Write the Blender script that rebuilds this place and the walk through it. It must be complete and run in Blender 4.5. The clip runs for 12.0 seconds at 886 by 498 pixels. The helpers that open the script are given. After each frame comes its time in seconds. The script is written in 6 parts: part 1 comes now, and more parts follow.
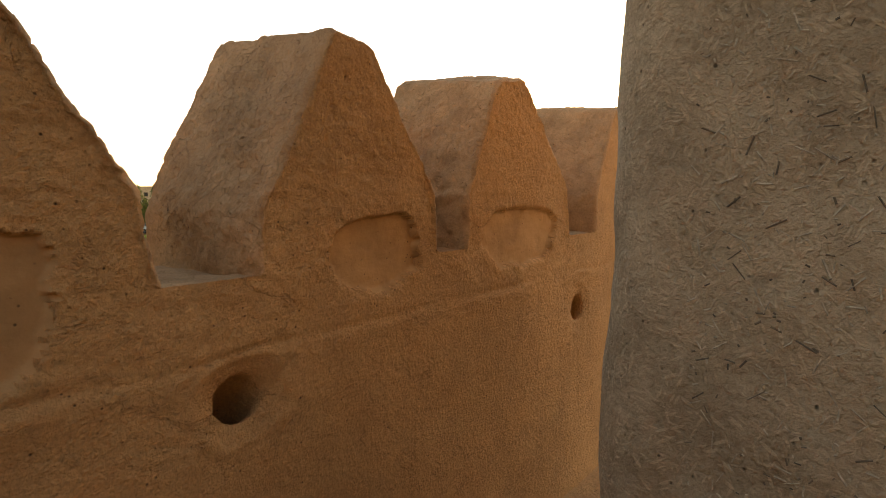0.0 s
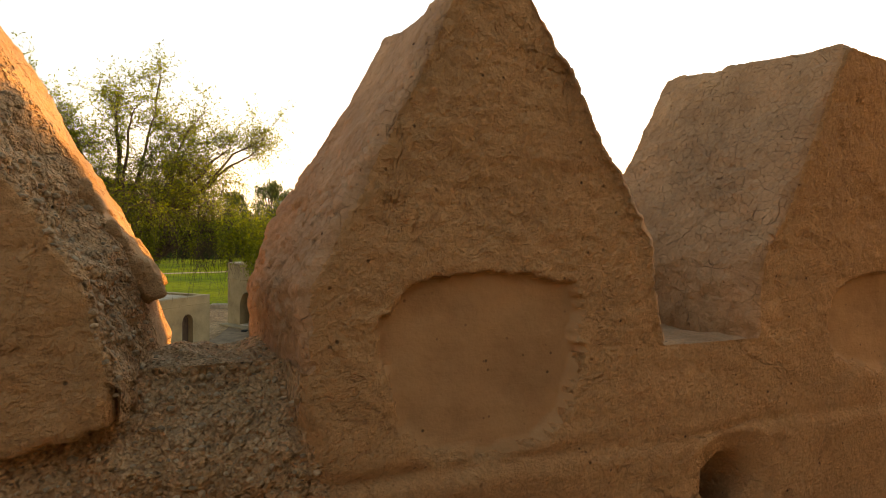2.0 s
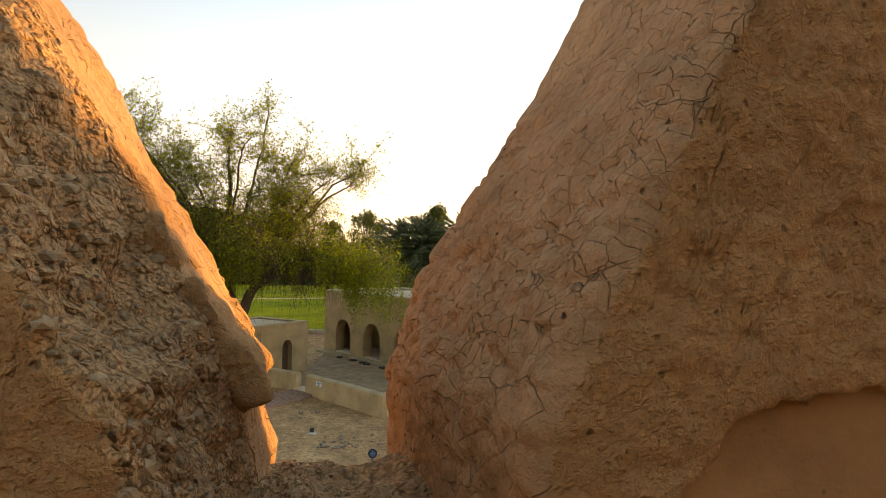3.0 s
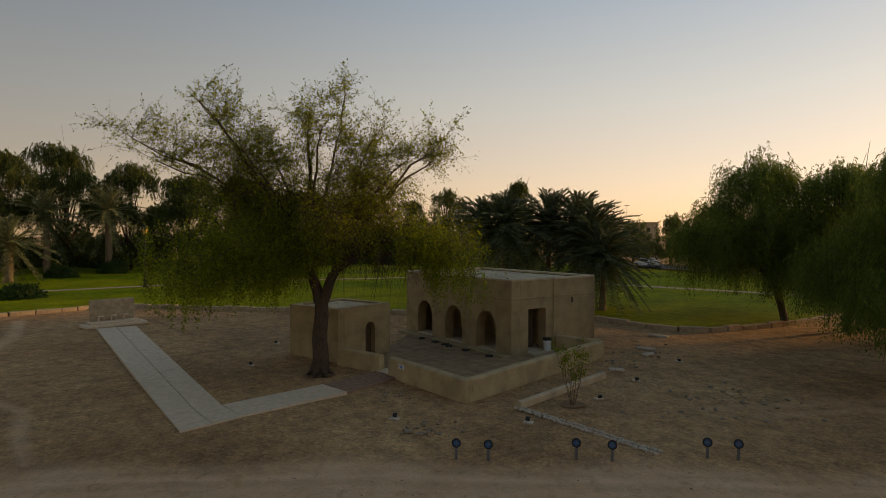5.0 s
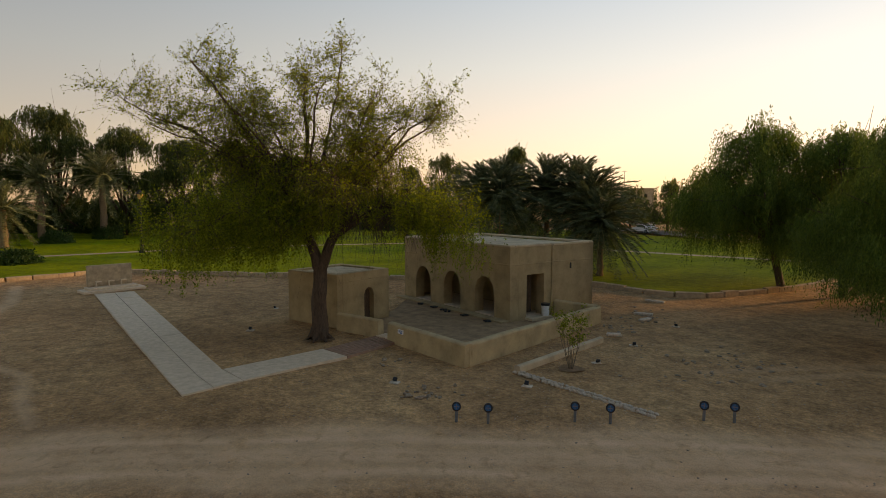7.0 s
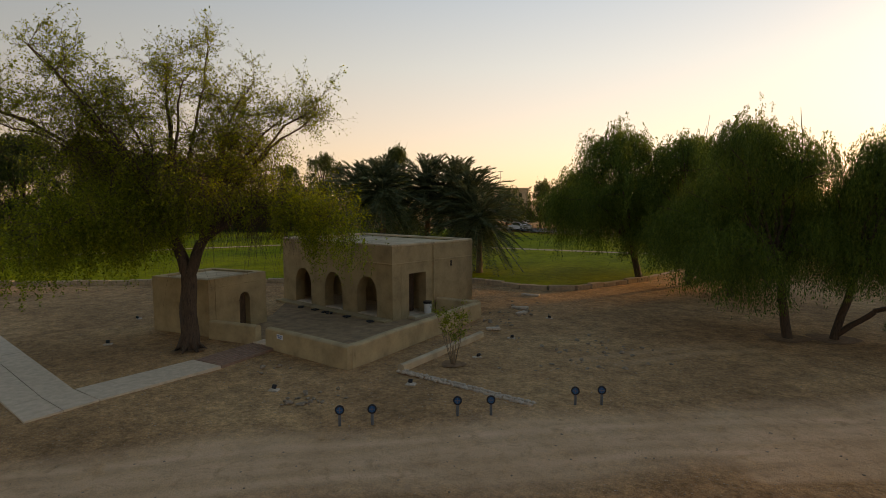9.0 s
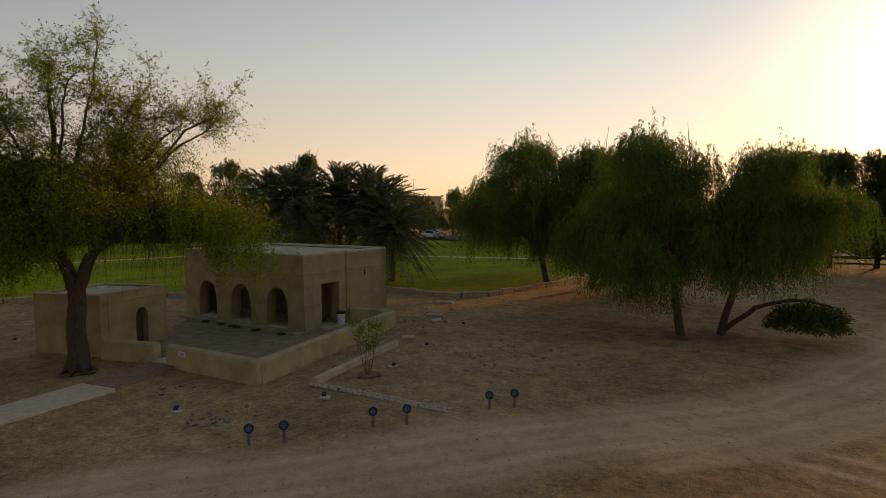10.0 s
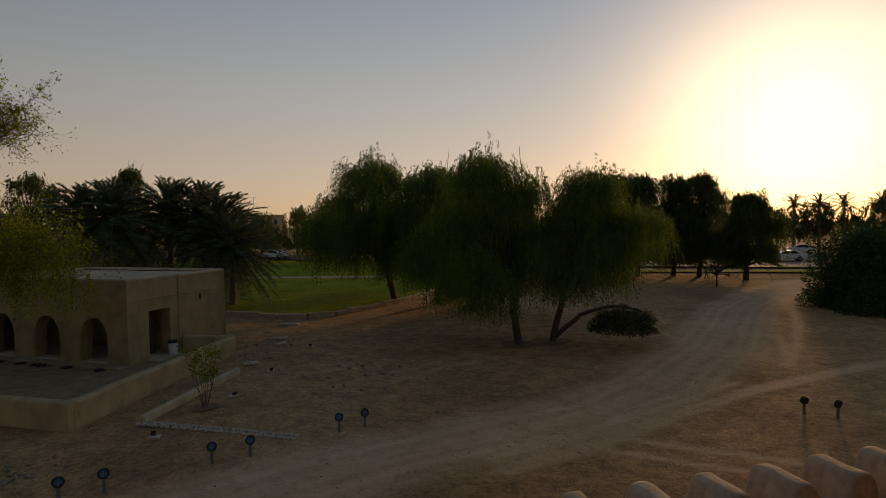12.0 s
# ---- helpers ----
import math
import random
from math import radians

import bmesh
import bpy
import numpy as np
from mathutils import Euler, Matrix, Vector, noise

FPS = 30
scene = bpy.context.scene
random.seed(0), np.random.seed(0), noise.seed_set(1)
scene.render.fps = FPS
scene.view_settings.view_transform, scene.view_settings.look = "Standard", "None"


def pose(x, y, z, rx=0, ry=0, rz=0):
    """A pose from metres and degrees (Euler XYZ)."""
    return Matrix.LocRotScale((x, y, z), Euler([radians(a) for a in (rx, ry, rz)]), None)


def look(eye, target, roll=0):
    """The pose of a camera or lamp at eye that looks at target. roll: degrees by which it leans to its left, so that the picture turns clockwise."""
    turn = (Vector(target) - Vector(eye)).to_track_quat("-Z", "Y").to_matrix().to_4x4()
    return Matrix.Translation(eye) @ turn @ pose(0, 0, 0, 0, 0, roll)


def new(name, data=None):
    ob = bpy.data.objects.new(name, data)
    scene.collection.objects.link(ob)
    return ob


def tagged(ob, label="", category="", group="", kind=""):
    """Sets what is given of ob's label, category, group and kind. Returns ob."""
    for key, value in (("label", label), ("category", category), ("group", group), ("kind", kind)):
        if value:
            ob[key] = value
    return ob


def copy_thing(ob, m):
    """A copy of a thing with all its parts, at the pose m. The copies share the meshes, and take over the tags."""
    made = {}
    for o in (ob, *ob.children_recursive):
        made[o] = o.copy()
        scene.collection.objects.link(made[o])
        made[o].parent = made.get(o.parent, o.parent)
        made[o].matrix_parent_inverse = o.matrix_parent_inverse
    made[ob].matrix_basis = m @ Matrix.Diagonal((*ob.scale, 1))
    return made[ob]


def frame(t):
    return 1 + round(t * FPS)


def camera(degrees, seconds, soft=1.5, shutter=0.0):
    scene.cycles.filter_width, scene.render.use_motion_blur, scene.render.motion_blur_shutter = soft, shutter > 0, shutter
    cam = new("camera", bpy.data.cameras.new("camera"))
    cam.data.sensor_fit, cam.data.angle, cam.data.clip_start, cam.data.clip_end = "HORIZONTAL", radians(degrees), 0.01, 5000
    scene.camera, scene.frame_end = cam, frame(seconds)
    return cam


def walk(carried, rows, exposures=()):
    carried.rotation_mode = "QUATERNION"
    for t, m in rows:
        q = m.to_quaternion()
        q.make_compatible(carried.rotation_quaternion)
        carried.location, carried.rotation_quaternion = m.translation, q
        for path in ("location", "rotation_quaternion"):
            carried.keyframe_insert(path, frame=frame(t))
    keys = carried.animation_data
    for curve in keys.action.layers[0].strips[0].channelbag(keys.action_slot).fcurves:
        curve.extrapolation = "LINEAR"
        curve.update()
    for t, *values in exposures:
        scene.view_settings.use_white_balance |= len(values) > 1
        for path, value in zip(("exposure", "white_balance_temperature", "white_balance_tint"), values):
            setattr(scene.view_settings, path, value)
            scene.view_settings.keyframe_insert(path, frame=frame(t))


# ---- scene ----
cam = camera(75.8, 12.0, soft=0.7)
PATH = [
    (0, (0.062, 0.667, 5.386), (0.056, 2.659, 5.209), -0.5),
    (0.5, (0.016, 0.687, 5.383), (-0.34, 2.649, 5.223), -0.1),
    (1, (-0.098, 0.672, 5.397), (-0.745, 2.559, 5.258), 0.4),
    (1.5, (-0.201, 0.664, 5.399), (-1.048, 2.473, 5.297), 0.7),
    (2, (-0.368, 0.694, 5.416), (-1.371, 2.424, 5.356), 0.8),
    (2.5, (-0.545, 0.774, 5.424), (-1.703, 2.405, 5.418), 1.0),
    (3, (-0.763, 0.953, 5.454), (-2.026, 2.504, 5.488), 1.1),
    (3.1, (-0.808, 0.985, 5.462), (-2.084, 2.524, 5.504), 1.3),
    (3.2, (-0.852, 1.013, 5.472), (-2.136, 2.546, 5.518), 0.8),
    (4.8, (-1.267, 1.541, 5.551), (-2.71, 2.925, 5.525), -0.1),
    (5, (-1.334, 1.559, 5.55), (-2.803, 2.916, 5.503), 0.0),
    (5.5, (-1.417, 1.585, 5.535), (-2.94, 2.878, 5.441), 0.0),
    (6, (-1.468, 1.564, 5.531), (-2.999, 2.845, 5.403), 0.1),
    (6.5, (-1.485, 1.551, 5.532), (-2.987, 2.863, 5.382), 0.1),
    (8.5, (-1.479, 1.638, 5.527), (-2.725, 3.193, 5.352), -0.1),
    (9, (-1.485, 1.655, 5.513), (-2.632, 3.285, 5.345), -0.2),
    (9.5, (-1.475, 1.666, 5.515), (-2.5, 3.377, 5.361), -0.3),
    (10, (-1.494, 1.687, 5.517), (-2.382, 3.473, 5.376), -0.4),
    (10.5, (-1.498, 1.68, 5.505), (-2.249, 3.53, 5.376), -0.5),
    (11, (-1.499, 1.688, 5.493), (-2.116, 3.587, 5.376), -0.6),
    (11.5, (-1.492, 1.671, 5.499), (-1.976, 3.609, 5.4), -0.7),
    (12, (-1.487, 1.679, 5.5), (-1.871, 3.641, 5.418), -0.8),
]
walk(cam, [(t, look(eye, target, roll)) for t, eye, target, roll in PATH],
     [(t, ev, 13500 if t < 4 else 10200 if t == 12.0 else 11500, 15) for t, ev in ((0, 1.9), (1.0, 1.95), (2.5, 1.85), (3.2, 1.7), (4.8, 0.15), (6.5, 0.66), (9.0, 0.45), (10.5, -0.02), (12.0, -0.62))])

# ---- light: hazy low sun ahead along the parapet ----
SUN_AZ, SUN_EL = radians(21), radians(8.4)       # clockwise from +y, above the horizon
SUN_DIR = Vector((math.sin(SUN_AZ) * math.cos(SUN_EL), math.cos(SUN_AZ) * math.cos(SUN_EL), math.sin(SUN_EL)))
world = bpy.data.worlds.new("evening_sky")
scene.world = world
world.use_nodes = True
wn = world.node_tree
sky = wn.nodes.new("ShaderNodeTexSky")
sky.sky_type = "NISHITA"
sky.sun_disc = False
sky.sun_elevation, sky.sun_rotation = SUN_EL, SUN_AZ
sky.air_density, sky.dust_density, sky.ozone_density = 1.0, 0.6, 1.7
bg = wn.nodes["Background"]
bg.inputs["Strength"].default_value = 0.1
# dust haze: the sky pales and warms towards the horizon, all the way round
wc = wn.nodes.new("ShaderNodeTexCoord")
wsep = wn.nodes.new("ShaderNodeSeparateXYZ")
wn.links.new(wc.outputs["Generated"], wsep.inputs[0])
whz = wn.nodes.new("ShaderNodeValToRGB")
for e, (p, c) in zip([whz.color_ramp.elements.new(q) for q in (0.08, 0.22, 0.45)], ((0.08, (2.3, 2.08, 2.1)), (0.22, (1.65, 2.0, 2.45)), (0.45, (0.65, 1.28, 2.3)))):
    e.color = (*c, 1)
whz.color_ramp.elements[0].color, whz.color_ramp.elements[-1].color = (2.5, 1.98, 1.75, 1), (0.25, 0.55, 1.15, 1)
wn.links.new(wsep.outputs[2], whz.inputs[0])
wmix = wn.nodes.new("ShaderNodeMix")
wmix.data_type, wmix.blend_type = "RGBA", "ADD"
wmix.inputs[0].default_value = 1.0
wdim = wn.nodes.new("ShaderNodeMix")
wdim.data_type, wdim.blend_type = "RGBA", "MULTIPLY"
wdim.inputs[0].default_value = 1.0
wdim.inputs[7].default_value = (0.52, 0.51, 0.64, 1)
wn.links.new(sky.outputs[0], wdim.inputs[6])
wn.links.new(wdim.outputs[2], wmix.inputs[6])
# the haze scatters forwards: brighter all over the sun's half of the sky
wdot = wn.nodes.new("ShaderNodeVectorMath")
wdot.operation = "DOT_PRODUCT"
wdot.inputs[1].default_value = SUN_DIR
wn.links.new(wc.outputs["Generated"], wdot.inputs[0])
wfwd = wn.nodes.new("ShaderNodeMapRange")
wfwd.interpolation_type = "SMOOTHSTEP"
for sock, v in zip(wfwd.inputs[1:5], (-0.6, 1.0, 0.68, 2.25)):
    sock.default_value = v
wn.links.new(wdot.outputs["Value"], wfwd.inputs[0])
whaze = wn.nodes.new("ShaderNodeVectorMath")
whaze.operation = "SCALE"
wn.links.new(whz.outputs[0], whaze.inputs[0])
wn.links.new(wfwd.outputs[0], whaze.inputs["Scale"])
# and the broad glow of dust round the sun itself
wpos = wn.nodes.new("ShaderNodeMath")
wpos.operation = "MAXIMUM"
wn.links.new(wdot.outputs["Value"], wpos.inputs[0])
wpos.inputs[1].default_value = 0.0
wpow = wn.nodes.new("ShaderNodeMath")
wpow.operation = "POWER"
wn.links.new(wpos.outputs[0], wpow.inputs[0])
wpow.inputs[1].default_value = 60.0
wglow = wn.nodes.new("ShaderNodeVectorMath")
wglow.operation = "SCALE"
wglow.inputs[0].default_value = (12.5, 11.0, 8.5)
wn.links.new(wpow.outputs[0], wglow.inputs["Scale"])
wsum = wn.nodes.new("ShaderNodeVectorMath")
wsum.operation = "ADD"
wn.links.new(whaze.outputs[0], wsum.inputs[0])
wn.links.new(wglow.outputs[0], wsum.inputs[1])
wn.links.new(wsum.outputs[0], wmix.inputs[7])
wn.links.new(wmix.outputs[2], bg.inputs[0])
sun = new("sun", bpy.data.lights.new("sun", "SUN"))
sun.data.energy, sun.data.angle, sun.data.color = 1.9, radians(5.0), (1.0, 0.68, 0.36)
sun.matrix_world = look((0, 0, 60), Vector((0, 0, 60)) - SUN_DIR)


# ---- materials ----
def nodes_of(name):
    m = bpy.data.materials.new(name)
    m.use_nodes = True
    nt = m.node_tree
    return m, nt, nt.nodes["Principled BSDF"]


def add(nt, kind, **values):
    n = nt.nodes.new(kind)
    for k, v in values.items():
        n.inputs[k.replace("_", " ")].default_value = v
    return n


def ramp(nt, source, stops):
    r = nt.nodes.new("ShaderNodeValToRGB")
    while len(r.color_ramp.elements) < len(stops):
        r.color_ramp.elements.new(0.5)
    for e, (p, c) in zip(r.color_ramp.elements, stops):
        e.position = p
        e.color = (*c, 1) if len(c) == 3 else c
    nt.links.new(source, r.inputs[0])
    return r.outputs[0]


def mix(nt, a, b, fac, mode="MIX"):
    m = nt.nodes.new("ShaderNodeMix")
    m.data_type, m.blend_type = "RGBA", mode
    for sock, v in ((m.inputs[6], a), (m.inputs[7], b), (m.inputs[0], fac)):
        if hasattr(v, "is_output"):
            nt.links.new(v, sock)
        else:
            sock.default_value = v if not isinstance(v, tuple) or len(v) == 4 else (*v, 1)
    return m.outputs[2]


def grey(nt, source, lo, hi):
    r = nt.nodes.new("ShaderNodeMapRange")
    r.inputs[1].default_value, r.inputs[2].default_value = lo, hi
    nt.links.new(source, r.inputs[0])
    return r.outputs[0]


def math_node(nt, op, a, b=0.0):
    m = nt.nodes.new("ShaderNodeMath")
    m.operation = op
    for sock, v in ((m.inputs[0], a), (m.inputs[1], b)):
        if hasattr(v, "is_output"):
            nt.links.new(v, sock)
        else:
            sock.default_value = v
    return m.outputs[0]


def coords(nt, scale=(1, 1, 1), rot=(0, 0, 0), kind="Object"):
    c = nt.nodes.new("ShaderNodeTexCoord")
    mp = nt.nodes.new("ShaderNodeMapping")
    mp.inputs["Scale"].default_value, mp.inputs["Rotation"].default_value = scale, rot
    nt.links.new(c.outputs[kind], mp.inputs[0])
    return mp.outputs[0]


def noise_tex(nt, vec, scale, detail=4, rough=0.55, dist=0.0):
    n = add(nt, "ShaderNodeTexNoise", Scale=scale, Detail=detail, Roughness=rough, Distortion=dist)
    nt.links.new(vec, n.inputs["Vector"])
    return n.outputs["Fac"]


def voronoi(nt, vec, scale, feature="F1", out="Distance", rnd=1.0):
    n = nt.nodes.new("ShaderNodeTexVoronoi")
    n.feature = feature
    n.inputs["Scale"].default_value = scale
    n.inputs["Randomness"].default_value = rnd
    nt.links.new(vec, n.inputs["Vector"])
    return n.outputs[out]


def bump(nt, bsdf, height, strength, distance):
    b = add(nt, "ShaderNodeBump", Strength=strength, Distance=distance)
    nt.links.new(height, b.inputs["Height"])
    prev = bsdf.inputs["Normal"]
    if prev.is_linked:
        nt.links.new(prev.links[0].from_socket, b.inputs["Normal"])
    nt.links.new(b.outputs[0], prev)


def mud(name, base, crack=0.0, straw=0.0, pits=0.6, grain=0.5, crack_scale=22.0, flake=0.0, stony=0.0, mottle=1.0):
    """Mud plaster: blotches, fine grit, pits, straw flecks and drying cracks."""
    m, nt, b = nodes_of(name)
    v = coords(nt)
    big = noise_tex(nt, v, 1.3, 4)
    mid = noise_tex(nt, v, 9, 5, 0.6)
    fine = noise_tex(nt, v, 120, 4, 0.7)
    dark = tuple(c * 0.72 for c in base)
    light = tuple(min(1, c * 1.2) for c in base)
    col = ramp(nt, big, [(0.3, dark), (0.5, base), (0.72, light)])
    col = mix(nt, col, ramp(nt, mid, [(0.32, (0.62, 0.58, 0.54)), (0.6, (1.06, 1.05, 1.04))]), 0.6 * mottle, "MULTIPLY")
    col = mix(nt, col, ramp(nt, fine, [(0.32, (0.72, 0.7, 0.68)), (0.6, (1.08, 1.08, 1.08))]), min(0.6, grain), "MULTIPLY")
    grit = noise_tex(nt, v, 46, 5, 0.65)
    col = mix(nt, col, ramp(nt, grit, [(0.3, (0.72, 0.7, 0.68)), (0.5, (1.03, 1.03, 1.03))]), grain * 0.7 * mottle, "MULTIPLY")
    stroke = noise_tex(nt, coords(nt, (4, 4, 13), (0.0, 0.12, 0.0)), 2.2, 4, 0.6)
    bump(nt, b, stroke, 0.22, 0.012)
    bump(nt, b, mid, 0.4, 0.018)
    bump(nt, b, grit, min(1.0, grain * 1.3), 0.016)
    bump(nt, b, fine, grain, 0.007)
    if flake:
        # crust come away in steps: hard-edged layers, over part of the face
        for scale, lo in ((2.6, 0.55), (9.0, 0.6), (30.0, 0.6)):
            crust = add(nt, "ShaderNodeTexNoise", Scale=scale, Detail=7.0, Roughness=0.62, Distortion=0.5)
            nt.links.new(v, crust.inputs["Vector"])
            lift = grey(nt, crust.outputs["Fac"], lo, lo + 0.012)
            bump(nt, b, lift, flake, 0.16 / scale ** 0.8 * 0.5)
            # thin shadow line beside each broken edge, painted into the colour
            rim = math_node(nt, "MULTIPLY", grey(nt, crust.outputs["Fac"], lo - 0.012, lo - 0.003), math_node(nt, "SUBTRACT", 1.0, lift))
            col = mix(nt, col, tuple(c * 0.45 for c in base), math_node(nt, "MULTIPLY", rim, 0.22))
            col = mix(nt, col, tuple(min(1, c * 1.1) for c in base), math_node(nt, "MULTIPLY", lift, 0.25))
    if stony:
        # grains and crumbs of a bare core; the hollows' shade is mixed into the colour
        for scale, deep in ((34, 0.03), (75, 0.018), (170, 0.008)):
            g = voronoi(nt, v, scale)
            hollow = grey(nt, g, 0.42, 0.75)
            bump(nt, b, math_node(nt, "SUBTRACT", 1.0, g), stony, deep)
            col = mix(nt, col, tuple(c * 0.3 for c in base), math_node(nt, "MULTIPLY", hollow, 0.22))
            tone = voronoi(nt, v, scale, "F1", "Color")
            col = mix(nt, col, mix(nt, (0.75, 0.73, 0.71), (1.25, 1.23, 1.2), tone), 0.25, "MULTIPLY")
    if pits:
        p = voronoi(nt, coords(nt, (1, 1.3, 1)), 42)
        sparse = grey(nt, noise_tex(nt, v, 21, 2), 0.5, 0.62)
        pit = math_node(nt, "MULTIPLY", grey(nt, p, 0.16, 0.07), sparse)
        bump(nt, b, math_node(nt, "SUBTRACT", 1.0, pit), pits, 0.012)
        # shade inside the pits, put into the colour on top of the bump
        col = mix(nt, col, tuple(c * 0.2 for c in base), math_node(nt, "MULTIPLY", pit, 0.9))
    if crack:
        wob = nt.nodes.new("ShaderNodeVectorMath")
        wob.operation = "ADD"
        nz = add(nt, "ShaderNodeTexNoise", Scale=14.0, Detail=3.0)
        nt.links.new(v, nz.inputs["Vector"])
        sc = nt.nodes.new("ShaderNodeVectorMath")
        sc.operation = "SCALE"
        sc.inputs["Scale"].default_value = 0.03
        nt.links.new(nz.outputs["Color"], sc.inputs[0])
        nt.links.new(v, wob.inputs[0])
        nt.links.new(sc.outputs[0], wob.inputs[1])
        edge = voronoi(nt, wob.outputs[0], crack_scale, "DISTANCE_TO_EDGE")
        where = grey(nt, noise_tex(nt, v, 5, 3), 0.36, 0.6)
        line = math_node(nt, "MULTIPLY", grey(nt, edge, 0.017, 0.0), where)
        cell = voronoi(nt, wob.outputs[0], crack_scale, "F1", "Color")
        bump(nt, b, math_node(nt, "MULTIPLY", cell, where), crack * 0.8, 0.012)
        bump(nt, b, math_node(nt, "SUBTRACT", 1.0, line), crack, 0.008)
        col = mix(nt, col, tuple(c * 0.3 for c in base), math_node(nt, "MULTIPLY", line, 0.38))
        # wider-spaced splits between plates of crust, gaping here and there
        wide = voronoi(nt, wob.outputs[0], crack_scale * 0.45, "DISTANCE_TO_EDGE")
        gape = grey(nt, noise_tex(nt, v, 13, 3), 0.46, 0.62)
        split = math_node(nt, "MULTIPLY", grey(nt, wide, 0.012, 0.002), gape)
        plate = voronoi(nt, wob.outputs[0], crack_scale * 0.45, "F1", "Color")
        bump(nt, b, plate, crack * 0.5, 0.012)
        bump(nt, b, math_node(nt, "SUBTRACT", 1.0, split), crack, 0.008)
        col = mix(nt, col, tuple(c * 0.22 for c in base), math_node(nt, "MULTIPLY", split, 0.25))
    if straw:
        for turn, sc in ((0.3, 1.0), (0.9, 0.8), (1.5, 1.2), (2.1, 0.9), (2.7, 1.1)):
            sv = nt.nodes.new("ShaderNodeMapping")
            sv.inputs["Scale"].default_value = (60 * sc, 120 * sc, 26 * sc)
            nt.links.new(coords(nt, (1, 1, 1), (turn, 0.0, 0.3)), sv.inputs[0])
            sv = sv.outputs[0]
            s = voronoi(nt, sv, 1.0)
            rare = grey(nt, noise_tex(nt, coords(nt, (13, 13, 13), (turn, 0, 0)), 1.0, 2), 0.52, 0.57)
            fleck = math_node(nt, "MULTIPLY", grey(nt, s, 0.3, 0.22), rare)
            col = mix(nt, col, tuple(min(1, c * 1.5) for c in base), math_node(nt, "MULTIPLY", fleck, straw))
            bump(nt, b, fleck, 0.5, 0.003)
    nt.links.new(col, b.inputs["Base Color"])
    b.inputs["Roughness"].default_value = 0.93
    b.inputs["Specular IOR Level"].default_value = 0.2
    return m


def speckled(name, base, scale=8.0, rough=0.85, depth=0.01, amount=0.35, metallic=0.0, second=None):
    """A matt surface with two scales of variation and grain."""
    m, nt, b = nodes_of(name)
    v = coords(nt)
    a = noise_tex(nt, v, scale, 5)
    f = noise_tex(nt, v, scale * 14, 3, 0.7)
    lo = second or tuple(c * (1 - amount) for c in base)
    col = ramp(nt, a, [(0.34, lo), (0.66, base)])
    col = mix(nt, col, ramp(nt, f, [(0.3, (0.75,) * 3), (0.7, (1.12,) * 3)]), 0.6, "MULTIPLY")
    bump(nt, b, f, 0.5, depth)
    nt.links.new(col, b.inputs["Base Color"])
    b.inputs["Roughness"].default_value, b.inputs["Metallic"].default_value = rough, metallic
    b.inputs["Specular IOR Level"].default_value = 0.3
    return m


def leafy(name, dark, light, gloss=0.55, through_light=0.35):
    m, nt, b = nodes_of(name)
    g = nt.nodes.new("ShaderNodeNewGeometry")
    col = ramp(nt, g.outputs["Random Per Island"], [(0.0, dark), (0.6, tuple((a + c) / 2 for a, c in zip(dark, light))), (1.0, light)])
    col = mix(nt, col, ramp(nt, noise_tex(nt, coords(nt), 0.6, 3), [(0.3, (0.65, 0.65, 0.6)), (0.7, (1.2, 1.2, 1.1))]), 0.8, "MULTIPLY")
    nt.links.new(col, b.inputs["Base Color"])
    b.inputs["Roughness"].default_value = gloss
    b.inputs["Specular IOR Level"].default_value = 0.25
    t = nt.nodes.new("ShaderNodeBsdfTranslucent")
    nt.links.new(col, t.inputs[0])
    ms = nt.nodes.new("ShaderNodeMixShader")
    ms.inputs[0].default_value = through_light
    nt.links.new(b.outputs[0], ms.inputs[1])
    nt.links.new(t.outputs[0], ms.inputs[2])
    nt.links.new(ms.outputs[0], nt.nodes["Material Output"].inputs[0])
    return m


def bark(name, base):
    m, nt, b = nodes_of(name)
    v = coords(nt, (1, 1, 0.18))
    a = noise_tex(nt, v, 22, 6, 0.65, 0.6)
    col = ramp(nt, a, [(0.3, tuple(c * 0.4 for c in base)), (0.55, base), (0.75, tuple(c * 1.4 for c in base))])
    nt.links.new(col, b.inputs["Base Color"])
    bump(nt, b, a, 0.9, 0.03)
    b.inputs["Roughness"].default_value = 0.95
    return m


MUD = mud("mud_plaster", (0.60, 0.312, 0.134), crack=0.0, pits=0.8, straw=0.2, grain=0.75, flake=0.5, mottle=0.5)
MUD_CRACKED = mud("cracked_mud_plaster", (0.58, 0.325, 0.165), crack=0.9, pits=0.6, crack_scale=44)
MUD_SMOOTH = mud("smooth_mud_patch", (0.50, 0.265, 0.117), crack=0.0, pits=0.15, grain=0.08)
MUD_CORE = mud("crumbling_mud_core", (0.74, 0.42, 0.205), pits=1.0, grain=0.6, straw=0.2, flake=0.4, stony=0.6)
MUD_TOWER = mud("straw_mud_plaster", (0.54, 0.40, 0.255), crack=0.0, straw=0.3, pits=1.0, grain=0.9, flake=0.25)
WEATHERED = mud("weathered_pale_plaster", (0.60, 0.46, 0.325), crack=0.2, pits=0.7, grain=0.5)
RENDER_WALL = mud("tan_render", (0.385, 0.285, 0.158), pits=0.15, grain=0.35, mottle=0.3)
YARD_RENDER = mud("yard_wall_render", (0.45, 0.34, 0.192), pits=0.15, grain=0.35, mottle=0.3)
RENDER_ROOF = mud("pale_render", (0.52, 0.41, 0.27), pits=0.1, grain=0.35, mottle=0.3)
DARK = speckled("painted_inner_shade", (0.05, 0.04, 0.03), 3)
